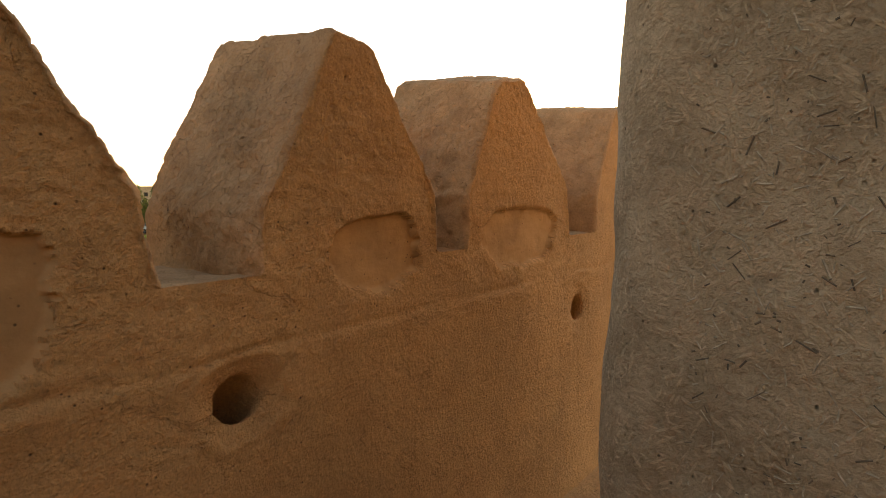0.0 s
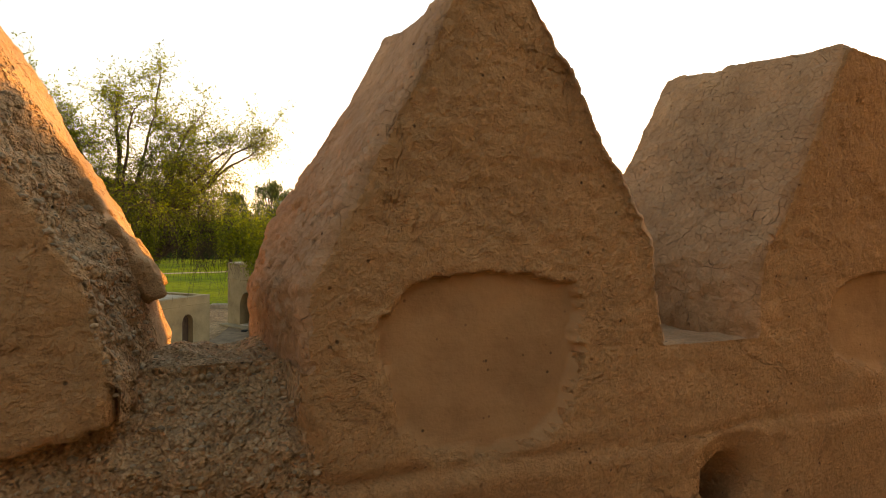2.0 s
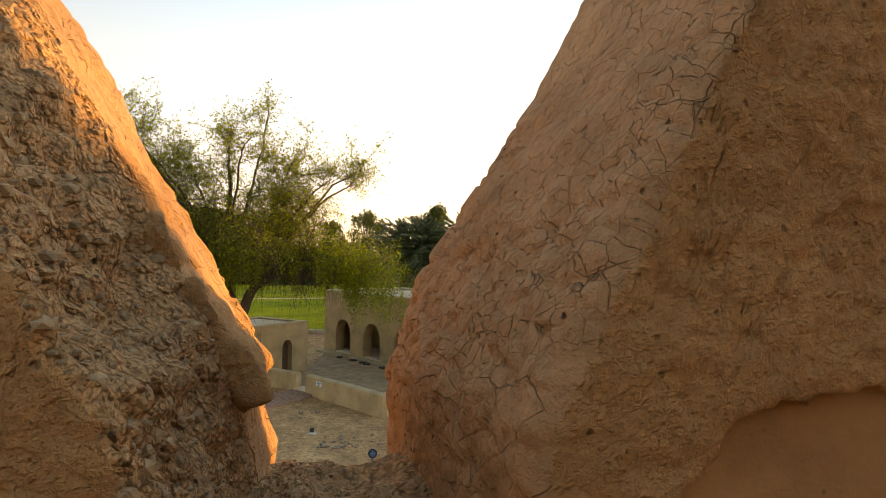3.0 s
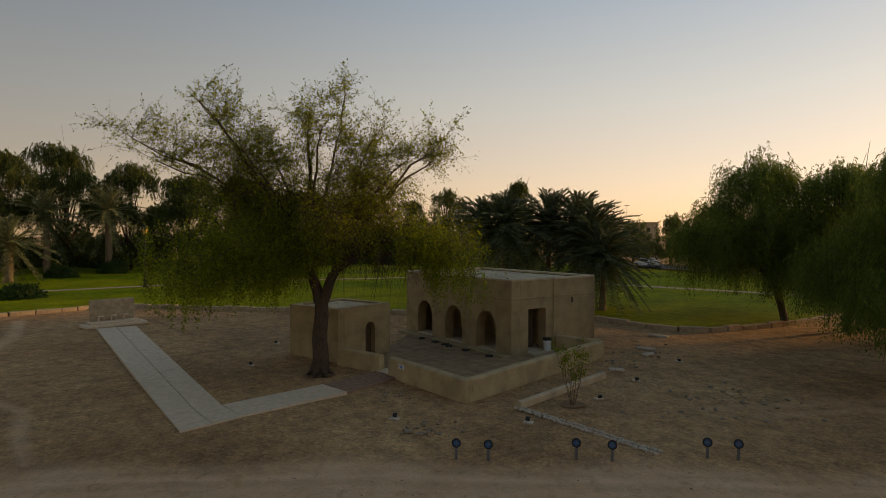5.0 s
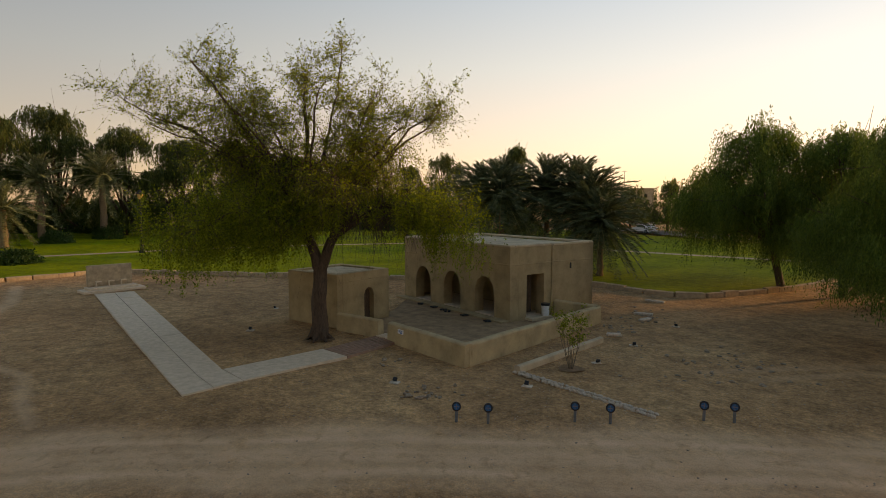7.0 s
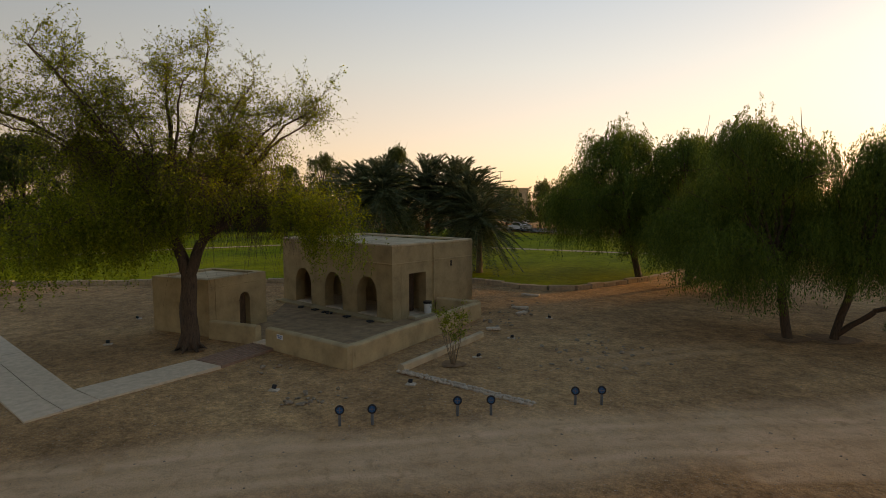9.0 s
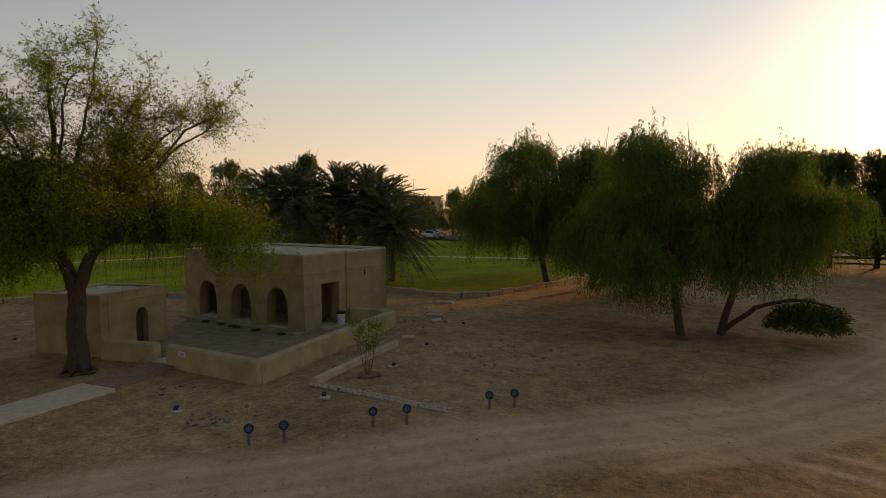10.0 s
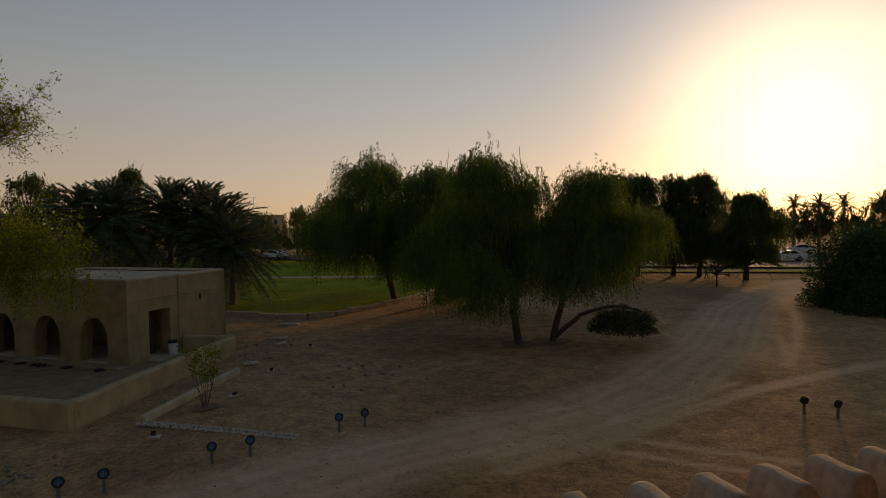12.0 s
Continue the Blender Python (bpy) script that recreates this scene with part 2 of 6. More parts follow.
PAVING = speckled("pale_paving", (0.72, 0.56, 0.395), 5, 0.8, 0.004, 0.2)
BRICK_PAVING = speckled("reddish_paving", (0.40, 0.235, 0.16), 6, 0.85, 0.004, 0.25)
STONE = speckled("sandstone_kerb", (0.53, 0.385, 0.24), 4, 0.9, 0.01, 0.35)
WHITE_STONE = speckled("whitewashed_stone", (0.67, 0.56, 0.43), 9, 0.9, 0.01, 0.45)
RUBBLE = speckled("grey_rubble", (0.40, 0.31, 0.22), 12, 0.95, 0.01, 0.5)
BARK = bark("dark_bark", (0.095, 0.062, 0.04))
PALM_BARK = bark("palm_bark", (0.22, 0.145, 0.085))
TWIG = bark("twig_bark", (0.20, 0.14, 0.085))
LEAF_LIGHT = leafy("fresh_leaves", (0.11, 0.15, 0.012), (0.36, 0.40, 0.03), through_light=0.55)
LEAF_DARK = leafy("dark_leaves", (0.06, 0.105, 0.02), (0.20, 0.28, 0.048), through_light=0.5)
LEAF_PALM = leafy("palm_leaflets", (0.05, 0.075, 0.04), (0.16, 0.20, 0.105), 0.5, 0.3)
LEAF_PALE_PALM = leafy("grey_green_leaflets", (0.09, 0.11, 0.05), (0.27, 0.29, 0.15), 0.5, 0.25)
LEAF_FAR = leafy("far_leaves", (0.05, 0.078, 0.024), (0.15, 0.18, 0.05), through_light=0.5)
LEAF_HEDGE = leafy("hedge_leaves", (0.02, 0.05, 0.012), (0.06, 0.12, 0.025))
BLACK_METAL = speckled("black_painted_metal", (0.025, 0.026, 0.028), 20, 0.5, 0.001, 0.3)
GREY_METAL = speckled("grey_painted_metal", (0.16, 0.18, 0.20), 20, 0.5, 0.001, 0.3)
BLUE_GLASS = speckled("blue_lens", (0.03, 0.14, 0.30), 30, 0.15, 0.0005, 0.3)
WHITE_PAINT = speckled("white_paint", (0.75, 0.75, 0.73), 6, 0.35, 0.0005, 0.1)
CAR_WHITE = speckled("car_paint", (0.72, 0.73, 0.74), 3, 0.2, 0.0002, 0.05)
CAR_GLASS = speckled("car_window", (0.02, 0.025, 0.03), 3, 0.08, 0.0002, 0.1)
TYRE = speckled("tyre_rubber", (0.02, 0.02, 0.02), 20, 0.85, 0.002, 0.2)
BLUE_INK = speckled("blue_ink", (0.03, 0.16, 0.40), 20, 0.6, 0.0005, 0.2)
ASPHALT = speckled("asphalt", (0.07, 0.068, 0.066), 2, 0.7, 0.006, 0.3)
WOOD = bark("dark_door_wood", (0.10, 0.06, 0.035))
LAMP_GLASS = speckled("amber_lamp_glass", (0.75, 0.42, 0.15), 20, 0.2, 0.0005, 0.2)


# ---- helpers of this scene ----
def link(name, verts, faces, material, parent=None, label="", smooth=False, m=None):
    me = bpy.data.meshes.new(name)
    me.from_pydata([tuple(v) for v in verts], [], faces)
    me.materials.append(material)
    if smooth:
        me.shade_smooth()
    ob = new(name, me)
    if parent is not None:
        ob.parent = parent
    if m is not None:
        ob.matrix_basis = m
    if label:
        ob["label"] = label
    return ob


def part(name, bm, material, parent=None, label="", smooth=False, m=None):
    me = bpy.data.meshes.new(name)
    bmesh.ops.recalc_face_normals(bm, faces=bm.faces)
    bm.to_mesh(me)
    bm.free()
    me.materials.append(material)
    if smooth:
        me.shade_smooth()
    ob = new(name, me)
    if parent is not None:
        ob.parent = parent
    if m is not None:
        ob.matrix_basis = m
    if label:
        ob["label"] = label
    return ob


def box(bm, x0, x1, y0, y1, z0, z1, bevel=0.0, seg=2):
    r = bmesh.ops.create_cube(bm, size=1)
    bmesh.ops.transform(bm, matrix=Matrix.Translation(((x0 + x1) / 2, (y0 + y1) / 2, (z0 + z1) / 2)) @ Matrix.Diagonal((x1 - x0, y1 - y0, z1 - z0, 1)), verts=r["verts"])
    if bevel:
        edges = list({e for v in r["verts"] for e in v.link_edges})
        bmesh.ops.bevel(bm, geom=edges, offset=bevel, segments=seg, affect="EDGES", profile=0.6)


def boxed(x0, x1, y0, y1, z0, z1, bevel=0.0, seg=2):
    bm = bmesh.new()
    box(bm, x0, x1, y0, y1, z0, z1, bevel, seg)
    return bm


def cyl(bm, x, y, z0, z1, r0, r1=None, n=12):
    r = bmesh.ops.create_cone(bm, cap_ends=True, segments=n, radius1=r0, radius2=r0 if r1 is None else r1, depth=z1 - z0)
    bmesh.ops.translate(bm, verts=r["verts"], vec=(x, y, (z0 + z1) / 2))
    return r["verts"]


def thing(name, m, label, category, group="", kind=""):
    e = new(name)
    e.matrix_basis = m
    return tagged(e, label, category, group, kind)


def n3(x, y, z, s=1.0):
    return noise.noise(Vector((x * s, y * s, z * s)))


def turb(x, y, z, s=1.0, o=4):
    return noise.turbulence(Vector((x * s, y * s, z * s)), o, False)


def wobble(bm, amount, scale):
    for v in bm.verts:
        c = v.co
        v.co = c + Vector((n3(c.x, c.y, c.z, scale), n3(c.x + 31, c.y, c.z, scale), n3(c.x, c.y + 57, c.z, scale))) * amount


# ---- the ground: one sheet, with wheel tracks worn into it ----
ROAD = [(-40, -24), (-25, -7), (-16.6, 2.2), (-14.3, 5.5), (-11.5, 8.7), (-8.4, 11.7), (-5.0, 14.9), (-0.5, 18.6), (2.2, 22.2), (5.7, 29), (9.7, 40), (15.5, 50.5), (21, 58)]
# lighter wheel lines, last two painted streaks of light and shade: points, half width, strength
LINES = [([(12.5, 43.6), (9.7, 34.5), (8.5, 29.2), (7.4, 25.5)], 0.2, 0.5), ([(14.2, 45.3), (12.2, 37.6), (9.7, 30.7), (7.5, 25.9)], 0.2, 0.5),
         ([(11.9, 42.2), (8.9, 33.5), (7.4, 28.0)], 0.15, 0.45), ([(0.4, 16.75), (4.4, 15.75), (8.0, 14.6)], 0.07, 0.9), ([(-0.4, 15.95), (2.9, 15.1), (6.0, 14.2)], 0.07, 0.9),
         ([(-2.6, 14.4), (-0.7, 16.0), (1.8, 18.8), (4.8, 21.7), (11.0, 26.4), (20, 32)], 0.28, 0.75), ([(-3.0, 15.0), (-1.1, 16.6), (1.5, 19.4), (4.6, 22.6)], 0.12, 0.9),
         ([(1.5, 35), (4.3, 30.5), (5.2, 28.5)], 0.12, 0.7), ([(-34, 3.2), (-40, 5.3), (-47.5, 6.4)], 0.3, 0.6), ([(-18.3, 3.4), (-20.5, 3.5), (-23.6, 3.9), (-26, 3.2), (-29, 1.5)], 0.14, 0.55),
         ([(-7.5, 20.5), (-5.4, 23.8), (-3.8, 25.3)], 0.2, 0.25), ([(-9.0, 20.0), (-6.6, 23.6), (-5.0, 25.6)], 0.2, 0.25)]


def far_from(pts, xs, ys):
    d = np.full(xs.shape, 1e9)
    for (ax, ay), (bx, by) in zip(pts, pts[1:]):
        vx, vy = bx - ax, by - ay
        k = np.clip(((xs - ax) * vx + (ys - ay) * vy) / (vx * vx + vy * vy), 0, 1)
        d = np.minimum(d, np.hypot(xs - ax - k * vx, ys - ay - k * vy))
    return d


def ground_material():
    m, nt, b = nodes_of("gravelly_sand")
    v = coords(nt)
    big = noise_tex(nt, v, 0.16, 5, 0.6)
    mid = noise_tex(nt, v, 1.6, 6, 0.65)
    fine = noise_tex(nt, v, 26, 5, 0.7)
    peb = voronoi(nt, v, 9)
    peb_c = voronoi(nt, v, 9, "F1", "Color")
    col = ramp(nt, big, [(0.32, (0.32, 0.182, 0.085)), (0.5, (0.465, 0.27, 0.13)), (0.68, (0.555, 0.345, 0.172))])
    col = mix(nt, col, ramp(nt, mid, [(0.34, (0.66, 0.64, 0.62)), (0.64, (1.25, 1.23, 1.2))]), 0.9, "MULTIPLY")
    col = mix(nt, col, ramp(nt, fine, [(0.32, (0.6, 0.58, 0.55)), (0.66, (1.35, 1.35, 1.35))]), 0.8, "MULTIPLY")
    clod = noise_tex(nt, v, 7, 4, 0.7)
    col = mix(nt, col, ramp(nt, clod, [(0.36, (0.62, 0.6, 0.58)), (0.6, (1.2, 1.19, 1.18))]), 0.8, "MULTIPLY")
    at = nt.nodes.new("ShaderNodeAttribute")
    at.attribute_name = "track"
    worn = at.outputs["Fac"]
    streak = noise_tex(nt, coords(nt, (1, 1, 1)), 2.4, 6, 0.7, 1.2)
    worn2 = math_node(nt, "MULTIPLY", worn, grey(nt, streak, 0.15, 0.5))
    sand = ramp(nt, noise_tex(nt, v, 0.5, 5), [(0.3, (0.65, 0.41, 0.235)), (0.7, (0.83, 0.55, 0.34))])
    col = mix(nt, col, sand, worn2)
    stones = math_node(nt, "MULTIPLY", grey(nt, peb, 0.2, 0.12), grey(nt, noise_tex(nt, v, 3.1, 2), 0.48, 0.58))
    stones = math_node(nt, "MULTIPLY", stones, math_node(nt, "SUBTRACT", 1.0, worn))
    col = mix(nt, col, mix(nt, (0.25, 0.20, 0.16), (0.62, 0.53, 0.43), peb_c), stones)
    nt.links.new(col, b.inputs["Base Color"])
    b.inputs["Roughness"].default_value = 0.96
    b.inputs["Specular IOR Level"].default_value = 0.15
    grit = voronoi(nt, v, 24)
    grit_c = voronoi(nt, v, 24, "F1", "Color")
    g2 = math_node(nt, "MULTIPLY", grey(nt, grit, 0.34, 0.2), math_node(nt, "SUBTRACT", 1.0, math_node(nt, "MULTIPLY", worn, 0.7)))
    col = mix(nt, col, mix(nt, (0.12, 0.085, 0.06), (0.52, 0.42, 0.31), grit_c), math_node(nt, "MULTIPLY", g2, 0.6))
    nt.links.new(col, b.inputs["Base Color"])
    bump(nt, b, clod, 0.8, 0.05)
    bump(nt, b, mid, 0.8, 0.08)
    bump(nt, b, fine, 0.9, 0.03)
    bump(nt, b, g2, 0.6, 0.02)
    bump(nt, b, stones, 0.6, 0.03)
    return m


def build_ground():
    xs = np.concatenate([[-3000, -1200, -500, -250, -150, -100], np.arange(-75, -30, 0.5), np.arange(-30, 14, 0.2), np.arange(14, 45, 0.5), [60, 90, 150, 300, 600, 1200, 3000]])
    ys = np.concatenate([[-3000, -1000, -300, -100, -40], np.arange(-15, 2, 0.5), np.arange(2, 34, 0.2), np.arange(34, 75, 0.45), [100, 150, 300, 600, 1200, 3000]])
    X, Y = np.meshgrid(xs, ys, indexing="ij")
    near = (X > -75) & (X < 45) & (Y > -15) & (Y < 75)
    wav = 0.35 * np.sin(X * 0.9 + Y * 0.4) + 0.25 * np.sin(Y * 1.7 - X * 0.6)
    d = far_from(ROAD, X, Y) + wav * 0.5
    half = np.interp(Y, [0, 15, 30, 50], [1.5, 1.6, 2.0, 2.4])
    track = np.clip((half + 0.5 - d) / 1.0, 0, 1) * 0.85
    track = np.maximum(track, np.clip(1.15 - np.abs(d - 0.85) / 0.45, 0, 1))
    track = track * (0.85 + 0.15 * np.sin(far_from(ROAD, X, Y) * 10.0 + 0.6 * wav))
    for pts, w, strong in LINES:
        track = np.maximum(track, strong * np.clip((w + 0.16 - far_from(pts, X, Y)) / 0.22, 0, 1))
    Z = 0.03 * np.sin(X * 0.31 + 1.0) * np.sin(Y * 0.27) + 0.012 * np.sin(X * 2.3 + Y) * np.sin(Y * 1.9 - X * 0.7) - 0.02 * track
    Z = np.where(near, Z, 0.0) - 0.03
    nx, ny = len(xs), len(ys)
    idx = np.arange(nx * ny).reshape(nx, ny)
    faces = np.stack([idx[:-1, :-1], idx[1:, :-1], idx[1:, 1:], idx[:-1, 1:]], -1).reshape(-1, 4)
    ob = link("ground", np.stack([X, Y, Z], -1).reshape(-1, 3).tolist(), faces.tolist(), ground_material(), smooth=True)
    at = ob.data.attributes.new("track", "FLOAT", "POINT")
    at.data.foreach_set("value", np.clip(track, 0, 1).reshape(-1).astype(np.float32))
    tagged(ob, "dry brown gravelly sand crossed by pale wheel tracks", "ground", kind="structure")


build_ground()

# ---- the fort's roof and parapet: x along the wall, y outwards ----
WALL = pose(0, 0, 0, 0, 0, math.degrees(math.atan2(0.79, 0.61)))
N_IN, N_OUT, ROOF_Z, SILL_Z = 1.57, 2.10, 3.9, 5.2
U0, U1 = -7.0, 12.0
# left foot, left shoulder, top left, top right, right shoulder, right foot, as (along, height)
MERLONS = [
    [(-2.25, 5.2), (-2.25, 5.34), (-2.0, 5.84), (-1.87, 5.85), (-1.58, 5.38), (-1.56, 5.2)],
    [(-1.35, 5.2), (-1.35, 5.34), (-1.11, 5.84), (-0.97, 5.85), (-0.68, 5.38), (-0.66, 5.2)],
    [(-0.47, 5.2), (-0.47, 5.34), (-0.24, 5.83), (-0.13, 5.85), (0.175, 5.36), (0.215, 5.2)],
    [(0.462, 5.2), (0.457, 5.33), (0.69, 5.81), (0.822, 5.845), (1.113, 5.40), (1.145, 5.2)],
    [(1.393, 5.2), (1.398, 5.36), (1.64, 5.85), (1.79, 5.845), (2.09, 5.40), (2.106, 5.2)],
    [(2.274, 5.2), (2.274, 5.4), (2.49, 5.85), (2.67, 5.89), (3.10, 5.45), (3.142, 5.2)],
    [(3.45, 5.2), (3.455, 5.4), (3.70, 5.88), (3.86, 5.90), (4.20, 5.43), (4.22, 5.2)],
    [(4.5, 5.2), (4.5, 5.38), (4.74, 5.85), (4.9, 5.87), (5.22, 5.4), (5.24, 5.2)],
    [(5.5, 5.2), (5.5, 5.38), (5.74, 5.85), (5.9, 5.87), (6.22, 5.4), (6.24, 5.2)],
]
# peeled patches on the inner face: centre, half width, half height
PATCHES = [(-0.16, 5.19, 0.20, 0.18), (0.765, 5.20, 0.20, 0.155), (1.82, 5.22, 0.19, 0.12), (2.70, 5.22, 0.29, 0.12), (-1.0, 5.15, 0.2, 0.2)]


def smooth01(x):
    x = min(1.0, max(0.0, x))
    return x * x * (3 - 2 * x)


def peeled(u, z):
    """1 where the top coat has come away from the inner face and the smooth coat shows."""
    inside = 0.0
    for pu, pz, w, h in PATCHES:
        x, y = abs(u - pu) / w, abs(z - pz) / h
        if x > 1.5 or y > 1.5:
            continue
        e = (x ** 2.6 + y ** 2.6) ** (1 / 2.6)
        e += 0.16 * n3(u, pu, z, 9) + 0.07 * n3(u, pu, z, 26) + 0.04 * n3(u, pu, z, 60)
        inside = max(inside, min(1.0, max(0.0, (1.0 - e) / 0.014)))
    return inside


def crumbled(u, z):
    """1 where the wall below the broken opening has crumbled to its core."""
    low = smooth01((5.16 - z) / 0.08)
    a = smooth01((u - 0.2 + low * (0.26 + 0.06 * n3(u, 14, z, 7))) / (0.02 + 0.1 * low)) * smooth01((0.458 + low * (0.05 + 0.06 * n3(u, 11, z, 9)) - u) / (0.02 + 0.05 * low))
    return smooth01(a * 1.2 - 0.15 + 0.5 * n3(u, 3, z, 8) * a) * smooth01((z - 4.86 + 0.06 * n3(u, 8, z, 9)) / 0.14)


def relief(u, z):
    """How far the inner face stands back from its plane: undulation, ridges of daubed mud, peeled patches, a crumbled stretch."""
    d = 0.012 * n3(u, 0, z, 1.6) + 0.005 * n3(u, 3, z, 7) + 0.0025 * n3(u * 0.5, 9, z, 30)
    line = 5.02 + 0.02 * n3(u, 5, 0, 3) + 0.006 * n3(u, 5, 0, 17)
    fade = smooth01(0.5 + 1.5 * n3(u, 40, 0, 2.2))
    d += fade * (0.010 * math.exp(-((z - line) / 0.010) ** 2) - 0.009 * smooth01((line - z) / 0.012) * smooth01((z - line + 0.10) / 0.08))
    inside = peeled(u, z)
    rough = 0.0035 * n3(u, 1, z, 45) + 0.002 * n3(u, 2, z, 90)
    chip = smooth01((n3(u, 21, z, 6) + 0.3 * n3(u, 22, z, 20) - 0.2) / 0.03) if z > 5.1 else 0.0
    d += inside * 0.022 + (1 - inside) * (rough * (1.0 if z > 4.95 else 0.6) + 0.0025 * chip)
    if -0.15 < u < 0.58 and z > 4.7:
        c = crumbled(u, z)
        if c > 0:
            cell = noise.voronoi(Vector((u * 30, 2.0, z * 30)))[0]
            d += c * (0.02 + 0.09 * smooth01((z - 5.0) / 0.2) ** 2 + 0.016 * min(1, cell[0] * 1.4) + 0.012 * n3(u, 6, z, 22))
    return d


def profile_at(pts, count):
    """Evenly spaced points along an open outline."""
    seg = [math.dist(a, b) for a, b in zip(pts, pts[1:])]
    total, out = sum(seg), []
    for i in range(count):
        s = total * i / (count - 1)
        k = 0
        while k < len(seg) - 1 and s > seg[k]:
            s -= seg[k]
            k += 1
        f = s / seg[k]
        a, b = pts[k], pts[k + 1]
        out.append((a[0] + (b[0] - a[0]) * f, a[1] + (b[1] - a[1]) * f))
    return out


def sides_at(pts, z):
    """The outline's left and right at a height."""
    def along(path):
        for (ua, za), (ub, zb) in zip(path, path[1:]):
            if za <= z <= zb and zb > za:
                return ua + (ub - ua) * (z - za) / (zb - za)
        return path[-1][0] if z > path[-1][1] else path[0][0]
    return along(pts[:3]), along([pts[5], pts[4], pts[3]])


def merlon(i, pts, step, broken=False, far_end=N_OUT, splay=-0.045, top_in=0.015):
    centre = ((pts[0][0] + pts[5][0]) / 2, 5.35)
    n_prof = max(16, int(2.0 / step))
    outline = profile_at(pts, n_prof)
    # soften the outline's corners
    for _ in range(2):
        outline = [outline[0]] + [((a[0] + 2 * b[0] + c[0]) / 4, (a[1] + 2 * b[1] + c[1]) / 4) for a, b, c in zip(outline, outline[1:], outline[2:])] + [outline[-1]]
    # weathered rounder towards the outer end
    worn = list(outline)
    for _ in range(int(0.10 / step) ** 2 // 2):
        worn = [worn[0]] + [((a[0] + 2 * b[0] + c[0]) / 4, (a[1] + 2 * b[1] + c[1]) / 4) for a, b, c in zip(worn, worn[1:], worn[2:])] + [worn[-1]]
    depth = far_end - N_IN
    rows = [(0.0, 0.014), (0.004, 0.006), (0.014, 0.0)] + [(d, 0.0) for d in np.arange(0.014 + step, depth - 0.015, step)] + [(depth - 0.014, 0.0), (depth - 0.004, 0.006), (depth, 0.014)]
    verts, faces, mats = [], [], []
    grid = []
    for d, inset in rows:
        row = []
        wear = 0.22 * smooth01(d / depth)
        for k, ((u, z), (uw, zw)) in enumerate(zip(outline, worn)):
            u, z = u + (uw - u) * wear, z + (zw - z) * wear
            cu, cz = centre[0] - u, centre[1] - z
            ln = math.hypot(cu, cz)
            off = inset
            nn = N_IN + d
            rough = 0.010 * n3(u * 1.3, nn, z + i * 7, 5) + 0.006 * n3(u, nn + 5, z, 16) + 0.0035 * n3(u, nn, z, 45)
            wx, wz = 0.02 * n3(u, nn, z, 12), 0.02 * n3(u, nn + 9, z, 12)
            dist, cells = noise.voronoi(Vector(((u + wx) * 24 + i, nn * 24, (z + wz) * 24)))
            flake = smooth01((n3(u, nn + 30, z, 4) + 0.25) / 0.3)
            rough += flake * (0.005 * smooth01((dist[1] - dist[0]) / 0.14) + 0.0045 * n3(cells[0].x, cells[0].y, cells[0].z, 3.7))
            shed = smooth01((n3(u, nn + 60, z, 6) + 0.25 * n3(u, nn + 60, z, 25) - 0.25) / 0.03)
            rough -= 0.006 * shed
            if k in (0, n_prof - 1):
                off = 0.0
                rough = 0.0
            if broken and u > centre[0] and z < 5.82:
                # the plaster has fallen from this flank and bares the stony core
                fallen = smooth01((0.30 - d + 0.06 * n3(u, 1, z, 9)) / 0.05) * smooth01(d / 0.03)
                cell = noise.voronoi(Vector((u * 26, nn * 26, z * 26)))[0]
                off += fallen * (0.008 + 0.022 * min(1, cell[0] * 1.3) + 0.028 * n3(u, nn, z, 8) + 0.016 * n3(u, nn, z, 24)) - 0.03 * d * smooth01(d / 0.2)
            lift = 0.045 * (d / depth) * smooth01((z - 5.35) / 0.4)
            off -= rough
            row.append(len(verts))
            high = smooth01((z - 5.38) / 0.35)
            flare = (splay + (top_in - splay) * high if u < centre[0] else 0.02) * d / depth * min(1, abs(u - centre[0]) / 0.08)
            verts.append([u + cu / ln * off + flare, nn, z + cz / ln * off + lift if k not in (0, n_prof - 1) else SILL_Z - (0.05 if 0.004 < d < depth - 0.004 else 0.0)])
        grid.append(row)
    for a, b in zip(grid, grid[1:]):
        for k in range(n_prof - 1):
            faces.append((a[k], a[k + 1], b[k + 1], b[k]))
            x, y, z = verts[a[k]]
            bare = broken and x > centre[0] and y < N_IN + 0.30 + 0.04 * n3(x, 1, z, 9)
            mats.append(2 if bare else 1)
    # end faces
    for row_i, sign in ((0, 1), (-1, -1)):
        ring = grid[row_i]
        half = n_prof // 2
        nn = N_IN if sign > 0 else far_end
        cols = 2 * max(8, int(0.36 / step))
        prev = None
        for k in range(half):
            lv, rv = verts[ring[k]], verts[ring[n_prof - 1 - k]]
            cur = [ring[k]]
            for c in range(1, cols):
                f = c / cols
                u, z = lv[0] + (rv[0] - lv[0]) * f, lv[2] + (rv[2] - lv[2]) * f
                cur.append(len(verts))
                verts.append([u, nn + (relief(u, z) if sign > 0 else -0.004 * n3(u, 3, z, 9)), z])
            cur.append(ring[n_prof - 1 - k])
            if prev:
                for c in range(cols):
                    faces.append((prev[c], prev[c + 1], cur[c + 1], cur[c]) if sign > 0 else (prev[c + 1], prev[c], cur[c], cur[c + 1]))
                    x, _, z = verts[cur[c]]
                    mats.append(3 if sign > 0 and peeled(x, z) > 0.5 else 0)
            prev = cur
        if n_prof % 2:
            mid = ring[half]
            for c in range(cols):
                faces.append((prev[c], prev[c + 1], mid))
                mats.append(0)
    ob = link("merlon", verts, faces, MUD, parent=PARAPET, smooth=True)
